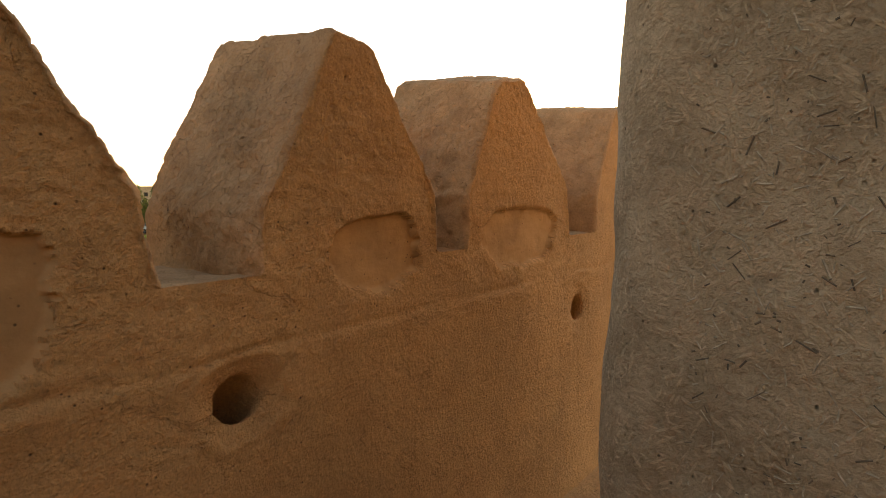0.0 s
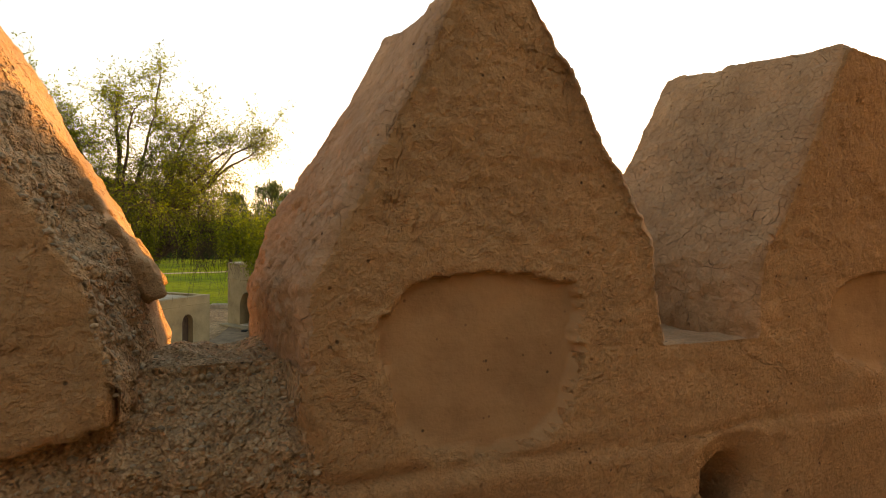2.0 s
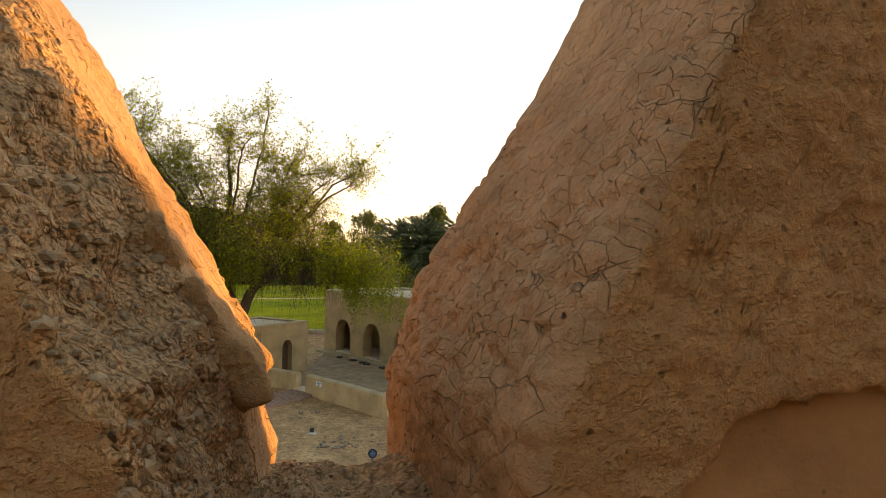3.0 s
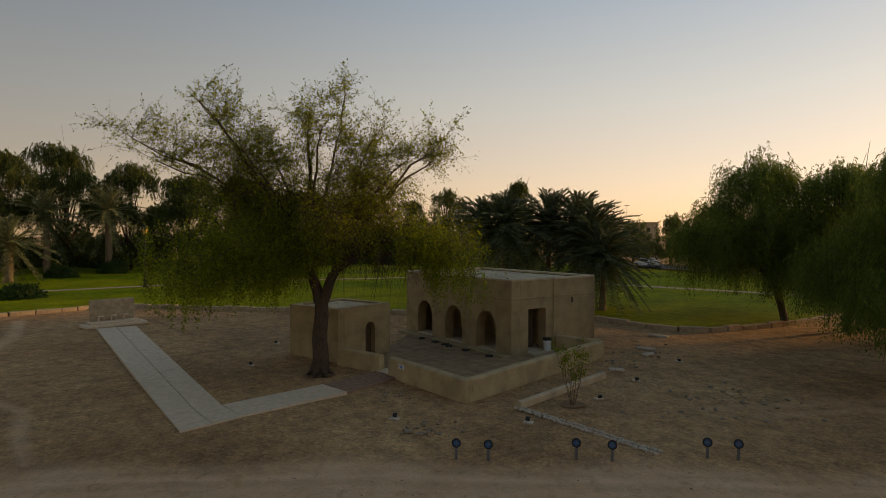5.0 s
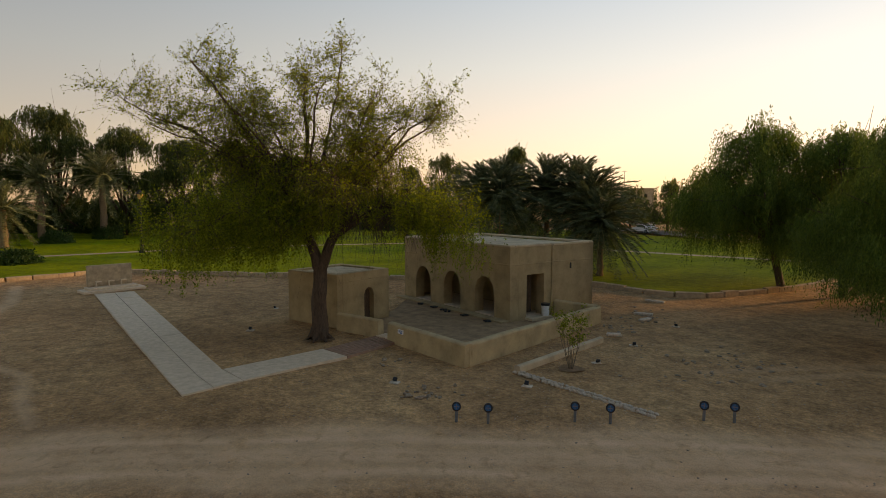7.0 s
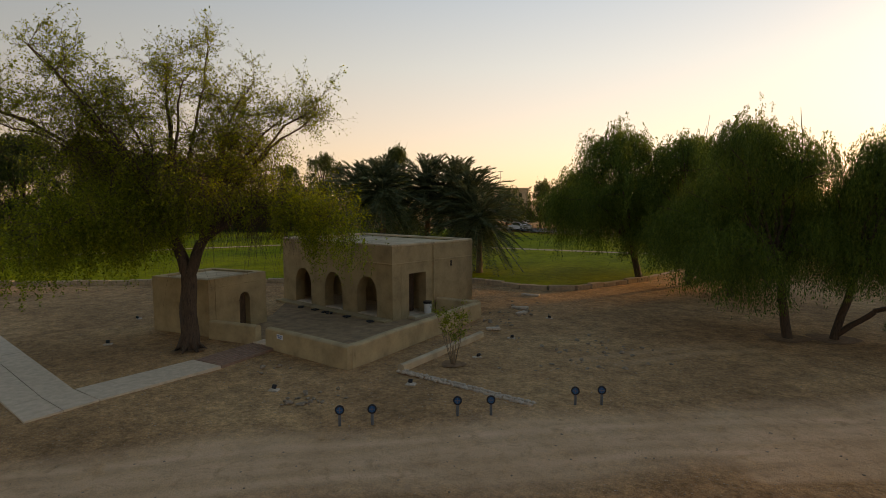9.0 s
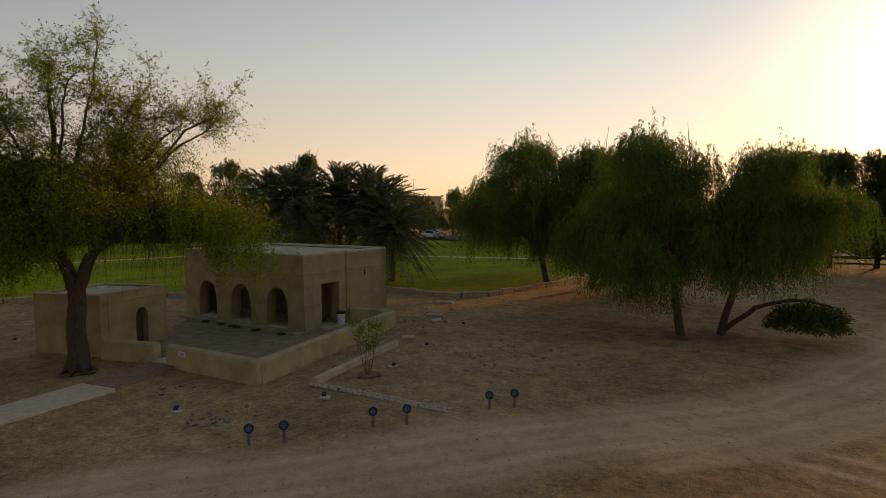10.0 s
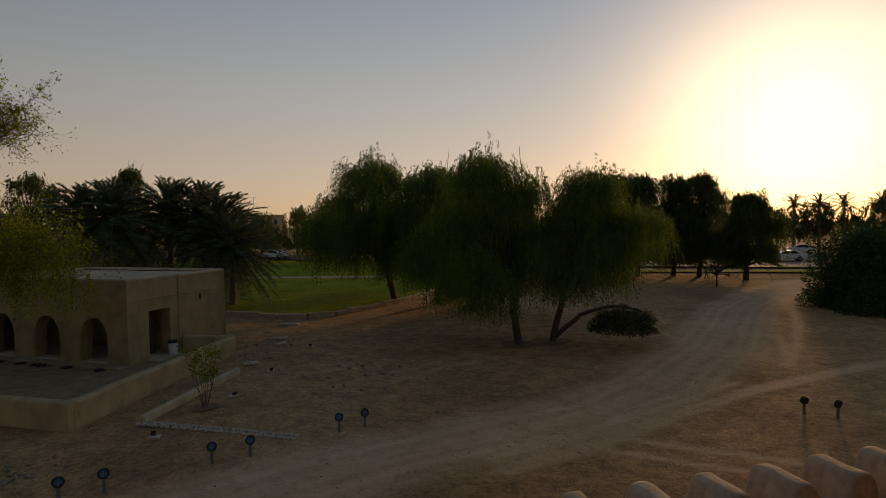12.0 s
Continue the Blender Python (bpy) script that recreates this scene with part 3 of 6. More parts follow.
    for extra in (MUD_CRACKED, MUD_CORE, MUD_SMOOTH):
        ob.data.materials.append(extra)
    ob.data.polygons.foreach_set("material_index", mats)
    return ob


def inner_face():
    """The parapet's inner face below the sills, with two sloping loopholes."""
    holes = [(1.325, 4.905, 0.074, 0.062), (3.25, 4.83, 0.075, 0.072), (-0.75, 4.86, 0.05, 0.055), (5.2, 4.85, 0.05, 0.055)]
    us = np.concatenate([np.arange(U0, -1.0, 0.1), np.arange(-1.0, -0.1, 0.02), np.arange(-0.1, 1.2, 0.011), np.arange(1.2, 1.5, 0.009), np.arange(1.5, 4.4, 0.016), np.arange(4.4, U1 + 0.01, 0.1)])
    zs = np.concatenate([np.arange(ROOF_Z - 0.02, 4.7, 0.03), np.arange(4.7, SILL_Z + 0.001, 0.0125)])
    zs[-1] = SILL_Z
    verts, faces, idx = [], [], {}
    dead = set()
    for a, u in enumerate(us):
        for b, z in enumerate(zs):
            uu, zz, dd = float(u), float(z), 0.0
            for hu, hz, ru, rz in holes:
                du, dz = (uu - hu) / ru, (zz - hz) / rz
                d = math.hypot(du, dz)
                if d < 2.6:
                    if d < 0.24:
                        dead.add((a, b))
                    k = (1 + d * (1.6 / 2.6)) / max(d, 1e-3)
                    uu, zz = hu + du * k * ru, hz + dz * k * rz
                    dd = 0.02 * max(0, 1 - (d / 1.3)) + 0.006 * n3(uu, 4, zz, 25)
            idx[a, b] = len(verts)
            verts.append([uu, N_IN + relief(uu, zz) + dd, zz])
    for a in range(len(us) - 1):
        for b in range(len(zs) - 1):
            q = [(a, b), (a + 1, b), (a + 1, b + 1), (a, b + 1)]
            if not any(c in dead for c in q):
                faces.append(tuple(idx[c] for c in q))
    bm = bmesh.new()
    bv = [bm.verts.new(v) for v in verts]
    for f in faces:
        bm.faces.new([bv[i] for i in f])
    bmesh.ops.delete(bm, geom=[v for v in bm.verts if not v.link_faces], context="VERTS")
    rim = [e for e in bm.edges if e.is_boundary and all(U0 + 0.2 < v.co.x < U1 - 0.2 and 4.6 < v.co.z < 5.1 for v in e.verts)]
    for e in rim:
        for v in e.verts:
            hu, hz, ru, rz = min(holes, key=lambda h: abs(h[0] - v.co.x))
            k = math.hypot((v.co.x - hu) / ru, (v.co.z - hz) / rz)
            if abs(k - 1) > 1e-4:
                v.co.x, v.co.z = hu + (v.co.x - hu) / k, hz + (v.co.z - hz) / k
    for depth, drop in ((0.04, -0.02), (0.16, -0.2), (0.12, -0.25)):
        r = bmesh.ops.extrude_edge_only(bm, edges=rim)
        vs = [g for g in r["geom"] if isinstance(g, bmesh.types.BMVert)]
        bmesh.ops.translate(bm, verts=vs, vec=(0, depth, drop))
        rim = [g for g in r["geom"] if isinstance(g, bmesh.types.BMEdge) and g.is_boundary]
    me = bpy.data.meshes.new("inner_plaster")
    bm.to_mesh(me)
    bm.free()
    for x in (MUD, MUD_CORE, MUD_SMOOTH):
        me.materials.append(x)
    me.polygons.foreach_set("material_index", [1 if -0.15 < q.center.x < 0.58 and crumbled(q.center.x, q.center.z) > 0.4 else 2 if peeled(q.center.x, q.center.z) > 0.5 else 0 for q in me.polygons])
    me.shade_smooth()
    ob = new("inner_plaster", me)
    ob.parent = PARAPET
    return ob


def sill_strip():
    """The wall's top under the merlons, worn hollow in the openings."""
    us = np.concatenate([np.arange(-2.4, 0.1, 0.02), np.arange(0.1, 0.56, 0.0095), np.arange(0.56, 6.4, 0.02)])
    ns = np.linspace(0, 1, 46)
    verts, faces = [], []
    for u in us:
        u = float(u)
        edge = N_IN + relief(u, SILL_Z)
        c = crumbled(u, SILL_Z)
        for k in ns:
            n = edge + (N_OUT - edge) * float(k)
            z = SILL_Z - 0.004 + 0.010 * n3(u, n, 0, 6) + 0.008 * n3(u, n, 4, 20) + 0.004 * n3(u, n, 8, 50)
            z -= 0.012 * max(0, 1 - k / 0.08) ** 2
            z -= 0.22 * smooth01((n - 1.92) / 0.16) * smooth01((u - 0.2) / 0.04) * smooth01((0.48 - u) / 0.04)
            if c > 0:
                cell = noise.voronoi(Vector((u * 24, n * 24, 5.0)))[0]
                z += c * (0.012 * min(1, cell[0]) + 0.02 * n3(u, n, 2, 13) + 0.01 * n3(u, n, 2, 34) - 0.02 * (1 - k))
            if k == 0:
                z = SILL_Z
            verts.append([u, n, float(z)])
    c = len(ns)
    for a in range(len(us) - 1):
        for b in range(c - 1):
            i = a * c + b
            faces.append((i, i + c, i + c + 1, i + 1))
    ob = link("sill", verts, faces, MUD_CRACKED, parent=PARAPET, smooth=True)
    ob.data.materials.append(MUD_CORE)
    ob.data.polygons.foreach_set("material_index", [1 if -0.05 < q.center.x < 0.5 else 0 for q in ob.data.polygons])
    return ob


PARAPET = thing("parapet_wall", WALL, "crenellated mud-plaster parapet with peeling triangular merlons", "parapet wall", kind="structure")
inner_face()
bm = bmesh.new()
for a, b, top in ((U0, 0.2, 0.012), (0.2, 0.48, 0.25), (0.48, U1, 0.012)):
    box(bm, a, b, N_IN + 0.48, N_OUT, 0, SILL_Z - top)
box(bm, U0, U1, N_IN + 0.03, N_IN + 0.47, 0, ROOF_Z - 0.2)
part("outer_wall", bm, MUD, PARAPET)
sill_strip()
for i, pts in enumerate(MERLONS):
    merlon(i, pts, 0.0065 if i == 3 else 0.0085 if i == 2 else 0.009 if i == 4 else 0.012 if i == 5 else 0.02, broken=(i == 2), far_end=2.0 if i in (2, 3) else N_OUT, splay=-0.062 if i == 3 else -0.045, top_in=0.0 if i == 3 else -0.012)

def pebbles(ob, index, count, seed):
    """Small stones and crumbs standing out of the bared core."""
    rng = random.Random(seed)
    spots = [q for q in ob.data.polygons if q.material_index == index]
    base = bmesh.new()
    bmesh.ops.create_icosphere(base, subdivisions=1, radius=1)
    bv = [v.co.copy() for v in base.verts]
    bf = [[v.index for v in f.verts] for f in base.faces]
    base.free()
    verts, faces = [], []
    for _ in range(count):
        q = rng.choice(spots)
        r = 0.0016 + 0.006 * rng.random() ** 3
        k = rng.uniform(0, 60)
        sx, sy, sz = rng.uniform(0.7, 1.3), rng.uniform(0.7, 1.3), rng.uniform(0.6, 1.0)
        c = q.center + q.normal * r * rng.uniform(-0.6, 0.1)
        o = len(verts)
        for v in bv:
            w = r * (1 + 0.45 * n3(v.x + k, v.y, v.z, 1.3))
            verts.append((c.x + v.x * sx * w, c.y + v.y * sy * w, c.z + v.z * sz * w))
        faces += [[o + i for i in f] for f in bf]
    return tagged(link("core_stones", verts, faces, CORE_STONE, m=WALL), "small stones in the bared mud core", "stones", kind="stuff")


CORE_STONE = speckled("core_stone", (0.64, 0.42, 0.23), 60, 0.95, 0.002, 0.6)
for o in [o for o in PARAPET.children if any(q.material_index for q in o.data.polygons)]:
    if o.name.startswith("inner"):
        pebbles(o, 1, 700, 1)
    elif o.name.startswith("sill"):
        pebbles(o, 1, 350, 2)
    elif any(q.material_index == 2 for q in o.data.polygons):
        pebbles(o, 2, 1300, 3)

# slabs of plaster crust still clinging to the broken merlon's outer flank
FLANK = Vector((-0.36, 0.0, 0.57)).normalized()
FLANK_OUT = Vector((0.57, 0.0, 0.36)).normalized()
for s0, s1, y0, y1, lift, tilt in ((0.0, 0.15, 1.84, 1.91, -0.006, 0.03), (0.01, 0.17, 1.92, 2.02, -0.010, 0.0), (0.162, 0.40, 1.85, 2.03, -0.006, -0.02), (0.404, 0.74, 1.86, 2.03, -0.016, 0.02)):
    bm = boxed(s0, s1, y0, y1, -0.045, 0.0, 0.012, 2)
    bmesh.ops.subdivide_edges(bm, edges=[e for e in bm.edges if e.calc_length() > 0.05], cuts=13, use_grid_fill=True)
    wobble(bm, 0.010, 9)
    wobble(bm, 0.008, 30)
    wobble(bm, 0.006, 75)
    wobble(bm, 0.003, 160)
    for v in bm.verts:
        p = v.co
        v.co = Vector((0.258, p.y + tilt * (p.x - s0), 5.30)) + FLANK * p.x + FLANK_OUT * (p.z + lift)
    part("plaster_slab", bm, MUD, PARAPET, "loose slab of plaster crust", smooth=True)

bm = boxed(U0, U1, -6.0, N_IN + 0.03, ROOF_Z - 0.25, ROOF_Z - 0.012)
bmesh.ops.subdivide_edges(bm, edges=bm.edges, cuts=12, use_grid_fill=True)
wobble(bm, 0.01, 1.5)
tagged(part("floor", bm, MUD, m=WALL), "dusty mud-plastered roof terrace floor", "floor", kind="structure")

# the tower's pier beside the walkway; the wall behind is unseen, added for warm bounce
def pier():
    verts, faces = [], []
    zs = np.arange(ROOF_Z - 0.02, 7.2, 0.03)
    outline = [(3.2, 0.714)] + [(1.52 + 0.12 * math.cos(radians(a)), 0.594 + 0.12 * math.sin(radians(a))) for a in range(90, 181, 9)] + [(1.40, 0.594 - k * 0.02) for k in range(1, 140)]
    for z in zs:
        bulge = 0.02 * max(0, (5.5 - z)) + 0.02 * n3(0, 0, z, 2.5)
        for u, n in outline:
            d = 0.012 * n3(u, n, z, 3) + 0.005 * n3(u, n, z, 12) + 0.002 * n3(u, n, z, 40)
            verts.append([u - d if n < 0.6 else u, n + (bulge if n > 0.4 else 0) + d, float(z)])
    c = len(outline)
    for a in range(len(zs) - 1):
        for b in range(c - 1):
            i = a * c + b
            faces.append((i, i + c, i + c + 1, i + 1))
    tagged(link("wall_tower", verts, faces, MUD_TOWER, smooth=True, m=WALL), "grey straw-flecked mud-plaster tower wall with a rounded corner", "wall", kind="structure")


pier()


def straw(name, count, box_lo, box_hi, normal_axis, seed, parent, material):
    """Chopped straw lying in the plaster's surface."""
    rng = np.random.default_rng(seed)
    verts, faces = [], []
    for _ in range(count):
        p = np.array([rng.uniform(a, b) for a, b in zip(box_lo, box_hi)])
        a = rng.uniform(0, math.pi)
        ln, wd = 0.002 + 0.013 * rng.random() ** 3, rng.uniform(0.0006, 0.0015)
        d, w = np.zeros(3), np.zeros(3)
        i, j = [k for k in range(3) if k != normal_axis]
        d[i], d[j], w[i], w[j] = math.cos(a), math.sin(a), -math.sin(a), math.cos(a)
        tip = np.zeros(3)
        u, n, z = p
        p[normal_axis] -= 0.012 * n3(u, n, z, 3) + 0.005 * n3(u, n, z, 12) + 0.002 * n3(u, n, z, 40) + 0.004
        tip[normal_axis] = -0.0012
        o = len(verts)
        verts += [tuple(p - d * ln - w * wd), tuple(p + d * ln - w * wd), tuple(p + d * ln * 0.9 + w * wd), tuple(p - d * ln * 0.9 + w * wd), tuple(p - d * ln * 0.9 + tip), tuple(p + d * ln * 0.9 + tip)]
        faces += [(o, o + 1, o + 5, o + 4), (o + 4, o + 5, o + 2, o + 3)]
    return tagged(link(name, verts, faces, material, parent, m=WALL if parent is None else None), "chopped straw bedded in the mud plaster", "straw", kind="stuff")


STRAW = speckled("dry_straw", (0.66, 0.53, 0.36), 90, 0.8, 0.0005, 0.55)
straw("straw", 3600, (1.40, -0.8, 4.6), (1.40, 0.57, 6.2), 0, 4, None, STRAW)
straw("straw", 1500, (1.40, -0.8, 4.6), (1.40, 0.57, 6.2), 0, 8, None, speckled("dark_straw", (0.22, 0.16, 0.10), 90, 0.8, 0.0005, 0.5))
tagged(part("wall_back", boxed(U0, 1.9, -2.7, -2.2, ROOF_Z - 0.02, 6.6, 0.05), MUD, m=WALL), "unseen mud-plastered wall added behind the roof walkway to bounce warm light", "wall", kind="structure")
bm = bmesh.new()
box(bm, U0, U0 + 0.5, -2.2, N_IN, ROOF_Z - 0.02, 6.2, 0.05)
tagged(part("wall_end", bm, MUD, m=WALL), "plain mud-plastered wall closing the walkway", "wall", kind="structure")
bm = bmesh.new()
box(bm, U0, U1, -6.0, N_IN + 0.02, 0, ROOF_Z - 0.26)
tagged(part("wall_fort", bm, MUD, m=WALL), "mud-plastered lower storey of the fort", "wall", kind="structure")

# ---- the prayer house and its yard ----
F0 = (-18.17, 21.35)
HOUSE = pose(F0[0], F0[1], 0, 0, 0, -7.0)           # x right along the front, y to the back; the front corner is the origin


def arch_points(cx, half, spring, peak, n=8):
    """Pointed arch, from the left foot over the top to the right foot, without the feet."""
    left = []
    for i in range(n + 1):
        f = i / n
        left.append((cx - half * math.cos(f * math.pi / 2) ** 0.85, spring + (peak - spring) * math.sin(f * math.pi / 2) ** 1.15))
    return left + [(2 * cx - x, z) for x, z in reversed(left[:-1])]


def wall_with_openings(length, height, thick, openings, sub=0.5):
    """Wall along x from 0 to length, its face at y=0, thickness to +y. openings: lists of (x, z) closed outlines that start at the floor."""
    bm = bmesh.new()
    outline = [(0, 0)]
    for pts in openings:
        outline += pts
    outline += [(length, 0), (length, height), (0, height)]
    front = [bm.verts.new((x, 0, z)) for x, z in outline]
    back = [bm.verts.new((x, thick, z)) for x, z in outline]
    f = bm.faces.new(front)
    f.normal_update()
    g = bm.faces.new(list(reversed(back)))
    k = len(outline)
    for i in range(k):
        bm.faces.new((front[i], back[i], back[(i + 1) % k], front[(i + 1) % k]))
    g.normal_update()
    bmesh.ops.triangulate(bm, faces=[f, g])
    return bm


HW, HD, HH = 8.95, 5.75, 3.45
house = thing("prayer_house", HOUSE, "small flat-roofed tan mud-plastered prayer house with a pointed-arch arcade", "house")
arches = []
for cx in (-7.05, -4.40, -1.80):
    arches.append([(cx + HW - 0.72, 0.12)] + arch_points(cx + HW, 0.72, 1.1, 1.95) + [(cx + HW + 0.72, 0.12)])
arches = [[(a[0][0], 0)] + a[1:-1] + [(a[-1][0], 0)] for a in arches]
bm = wall_with_openings(HW, HH, 0.55, arches)
bmesh.ops.translate(bm, verts=bm.verts, vec=(-HW, 0, 0))
part("front_wall", bm, RENDER_WALL, house)
bm = wall_with_openings(HD - 0.56, HH, 0.5, [[(0.5, 0), (0.5, 2.12), (1.65, 2.12), (1.65, 0)]])
side = part("side_wall", bm, RENDER_WALL, house, m=pose(0, 0.556, 0, 0, 0, 90))
part("back_wall", boxed(-HW, 0, HD - 0.5, HD, 0, HH - 0.1), RENDER_WALL, house, m=pose(0, 0.004, 0))
part("end_wall", boxed(-HW, -HW + 0.5, 0.556, HD - 0.5, 0, HH), RENDER_WALL, house)
part("inner_wall", boxed(-HW + 0.5, -0.5, 2.6, 2.9, 0, HH - 0.3), RENDER_WALL, house)
bm = boxed(-HW + 0.2, -0.2, 0.2, HD - 0.2, HH - 0.25, HH - 0.05)
bmesh.ops.subdivide_edges(bm, edges=bm.edges, cuts=10, use_grid_fill=True)
wobble(bm, 0.03, 0.8)
part("roof", bm, RENDER_ROOF, house, "pale dusty flat roof")
bm = bmesh.new()
for x0, x1, y0, y1 in ((-HW, 0, -0.015, 0.32), (-HW, 0, HD - 0.3, HD + 0.015), (-HW - 0.015, -HW + 0.3, 0.32, HD - 0.3), (-0.3, 0.015, 0.32, 2.62), (-0.3, 0.015, 2.82, HD - 0.3)):
    box(bm, x0, x1, y0, y1, HH - 0.02, HH + 0.09, 0.05, 3)
wobble(bm, 0.02, 1.2)
part("roof_edge", bm, RENDER_ROOF, house)
bm = bmesh.new()
box(bm, -HW - 0.03, 0.03, -0.03, 0.2, 2.60, 2.66, 0.02)
box(bm, -0.1, 0.03, 0.0, HD, 2.60, 2.66, 0.02)
part("ledge", bm, RENDER_WALL, house)
part("rain_pipe", boxed(0.0, 0.06, 2.68, 2.78, 0.0, HH - 0.05, 0.02), RENDER_WALL, house, "buried rendered rain channel")
# no opening here: the vent's inner shade is a dark block on the wall
part("vent", boxed(-0.03, 0.02, 4.0, 4.1, 2.25, 2.52), DARK, house, "slit vent, its inner shade a dark block")
part("floor_slab", boxed(-HW + 0.02, -0.02, 0.02, 2.6, 0, 0.13), PAVING, house)
part("door_leaf", boxed(-0.9, -0.84, 0.0, 1.0, 0.14, 2.2, 0.01), WOOD, house, "dark wooden door leaf standing open", m=pose(0.1, 1.1, 0))
part("doorstep", boxed(0.003, 0.5, 0.95, 2.35, 0, 0.14, 0.02), RENDER_ROOF, house, "pale doorstep")
part("arcade_step", boxed(-HW, 0.0, -0.55, -0.003, 0, 0.10, 0.03), RENDER_WALL, house, "low raised step along the arcade")


def mud_wall(name, a, b, height, thick, label, cap=0.09):
    """A low rendered wall with a rounded top from a to b."""
    L = math.dist(a, b)
    sec = [(-thick / 2 * 1.12, -0.05), (-thick / 2, height - cap)] + [(thick / 2 * math.cos(radians(t)) , height - cap + cap * math.sin(radians(t))) for t in range(170, 0, -20)] + [(thick / 2, height - cap), (thick / 2 * 1.12, -0.05)]
    n = max(2, int(L / 0.25))
    verts, faces = [], []
    for i in range(n + 1):
        x = L * i / n
        for y, z in sec:
            verts.append((x, y + 0.02 * n3(x + a[0], y, 0, 0.9), z + 0.025 * n3(x + a[0], 4, 0, 0.8) * (z > 0.2)))
    k = len(sec)
    for i in range(n):
        for j in range(k - 1):
            q = i * k + j
            faces.append((q, q + k, q + k + 1, q + 1))
    faces.append(tuple(range(k)))
    faces.append(tuple(reversed(range(n * k, n * k + k))))
    ob = link(name, verts, faces, YARD_RENDER, m=pose(a[0], a[1], 0, 0, 0, math.degrees(math.atan2(b[1] - a[1], b[0] - a[0]))))
    return tagged(ob, label, "low wall", kind="structure")


mud_wall("wall_yard_front", (-19.25, 15.35), (-14.62, 15.03), 0.76, 0.34, "low tan rendered yard wall with a rounded top")
mud_wall("wall_yard_side", (-14.78, 15.04), (-15.55, 24.5), 0.76, 0.34, "low tan rendered yard wall with a rounded top")
mud_wall("wall_yard_return", (-15.45, 24.4), (-17.7, 24.25), 0.80, 0.34, "low tan rendered yard wall with a rounded top")
mud_wall("wall_yard_gate", (-22.4, 14.95), (-20.0, 15.4), 0.72, 0.3, "short low rendered wall beside the gateway")
bm = bmesh.new()
yv = [bm.verts.new(p) for p in ((-22.5, 15.1, 0.02), (-19.9, 15.5, 0.02), (-19.3, 15.4, 0.02), (-14.9, 15.1, 0.02), (-15.65, 24.3, 0.02), (-17.9, 24.2, 0.02), (-18.3, 21.4, 0.02), (-26.6, 22.3, 0.02), (-24.0, 19.2, 0.02))]
bm.faces.new(yv)
tagged(part("pavement_yard", bm, speckled("yard_earth", (0.38, 0.24, 0.13), 2.0, 0.95, 0.02, 0.4)), "trodden grey earth of the walled yard", "pavement", kind="structure")

# the small wash house
HUT = pose(-22.4, 14.85, 0, 0, 0, 10.0)
hut = thing("wash_house", HUT, "small square tan mud-plastered wash house with an arched doorway", "house")
HUT_W, HUT_D, HUT_H = 3.3, 3.3, 2.36
part("front_wall", boxed(-HUT_W, 0, 0, 0.35, 0, HUT_H, 0.03), RENDER_WALL, hut)
door = [[(1.30, 0)] + arch_points(1.61, 0.31, 1.25, 1.6) + [(1.92, 0)]]
part("side_wall", wall_with_openings(HUT_D - 0.36, HUT_H, 0.35, door), RENDER_WALL, hut, m=pose(0, 0.356, 0, 0, 0, 90))
part("end_wall", boxed(-HUT_W, -HUT_W + 0.35, 0.356, HUT_D, 0, HUT_H), RENDER_WALL, hut)
part("back_wall", boxed(-HUT_W + 0.35, -0.35, HUT_D - 0.35, HUT_D - 0.004, 0, HUT_H), RENDER_WALL, hut)
part("roof", boxed(-HUT_W + 0.1, -0.1, 0.1, HUT_D - 0.1, HUT_H - 0.25, HUT_H - 0.08), RENDER_ROOF, hut)
part("ledge", boxed(-0.02, 0.02, 0.0, HUT_D, 1.98, 2.01, 0.008), RENDER_WALL, hut)
part("door_leaf", boxed(-0.32, -0.27, 1.5, 2.5, 0, 1.8), WOOD, hut, "brown wooden door inside the doorway")


# ---- plants ----
def leaves_mesh(name, pos, direction, length, width, material, parent, seed=0, label=""):
    """Many small pointed leaf blades in one mesh; pos and direction are (n, 3) arrays."""
    rng = np.random.default_rng(seed)
    n = len(pos)
    d = direction / (np.linalg.norm(direction, axis=1, keepdims=True) + 1e-9)
    r = rng.normal(size=(n, 3))
    s = np.cross(d, r)
    s /= np.linalg.norm(s, axis=1, keepdims=True) + 1e-9
    ln = (length * rng.uniform(0.6, 1.3, n))[:, None]
    wd = (width * rng.uniform(0.6, 1.3, n))[:, None]
    nrm = np.cross(d, s)
    p0, p2 = pos, pos + d * ln
    p1 = pos + d * ln * 0.45 + s * wd * 0.5 + nrm * wd * 0.12
    p3 = pos + d * ln * 0.45 - s * wd * 0.5 + nrm * wd * 0.12
    co = np.stack([p0, p1, p2, p3], 1).reshape(-1, 3).astype(np.float32)
    me = bpy.data.meshes.new(name)
    me.vertices.add(n * 4)
    me.vertices.foreach_set("co", co.reshape(-1))
    me.loops.add(n * 4)
    me.loops.foreach_set("vertex_index", np.arange(n * 4, dtype=np.int32))
    me.polygons.add(n)
    me.polygons.foreach_set("loop_start", np.arange(0, n * 4, 4, dtype=np.int32))
    me.update()
    me.materials.append(material)
    ob = new(name, me)
    ob.parent = parent
    if label:
        ob["label"] = label
    return ob


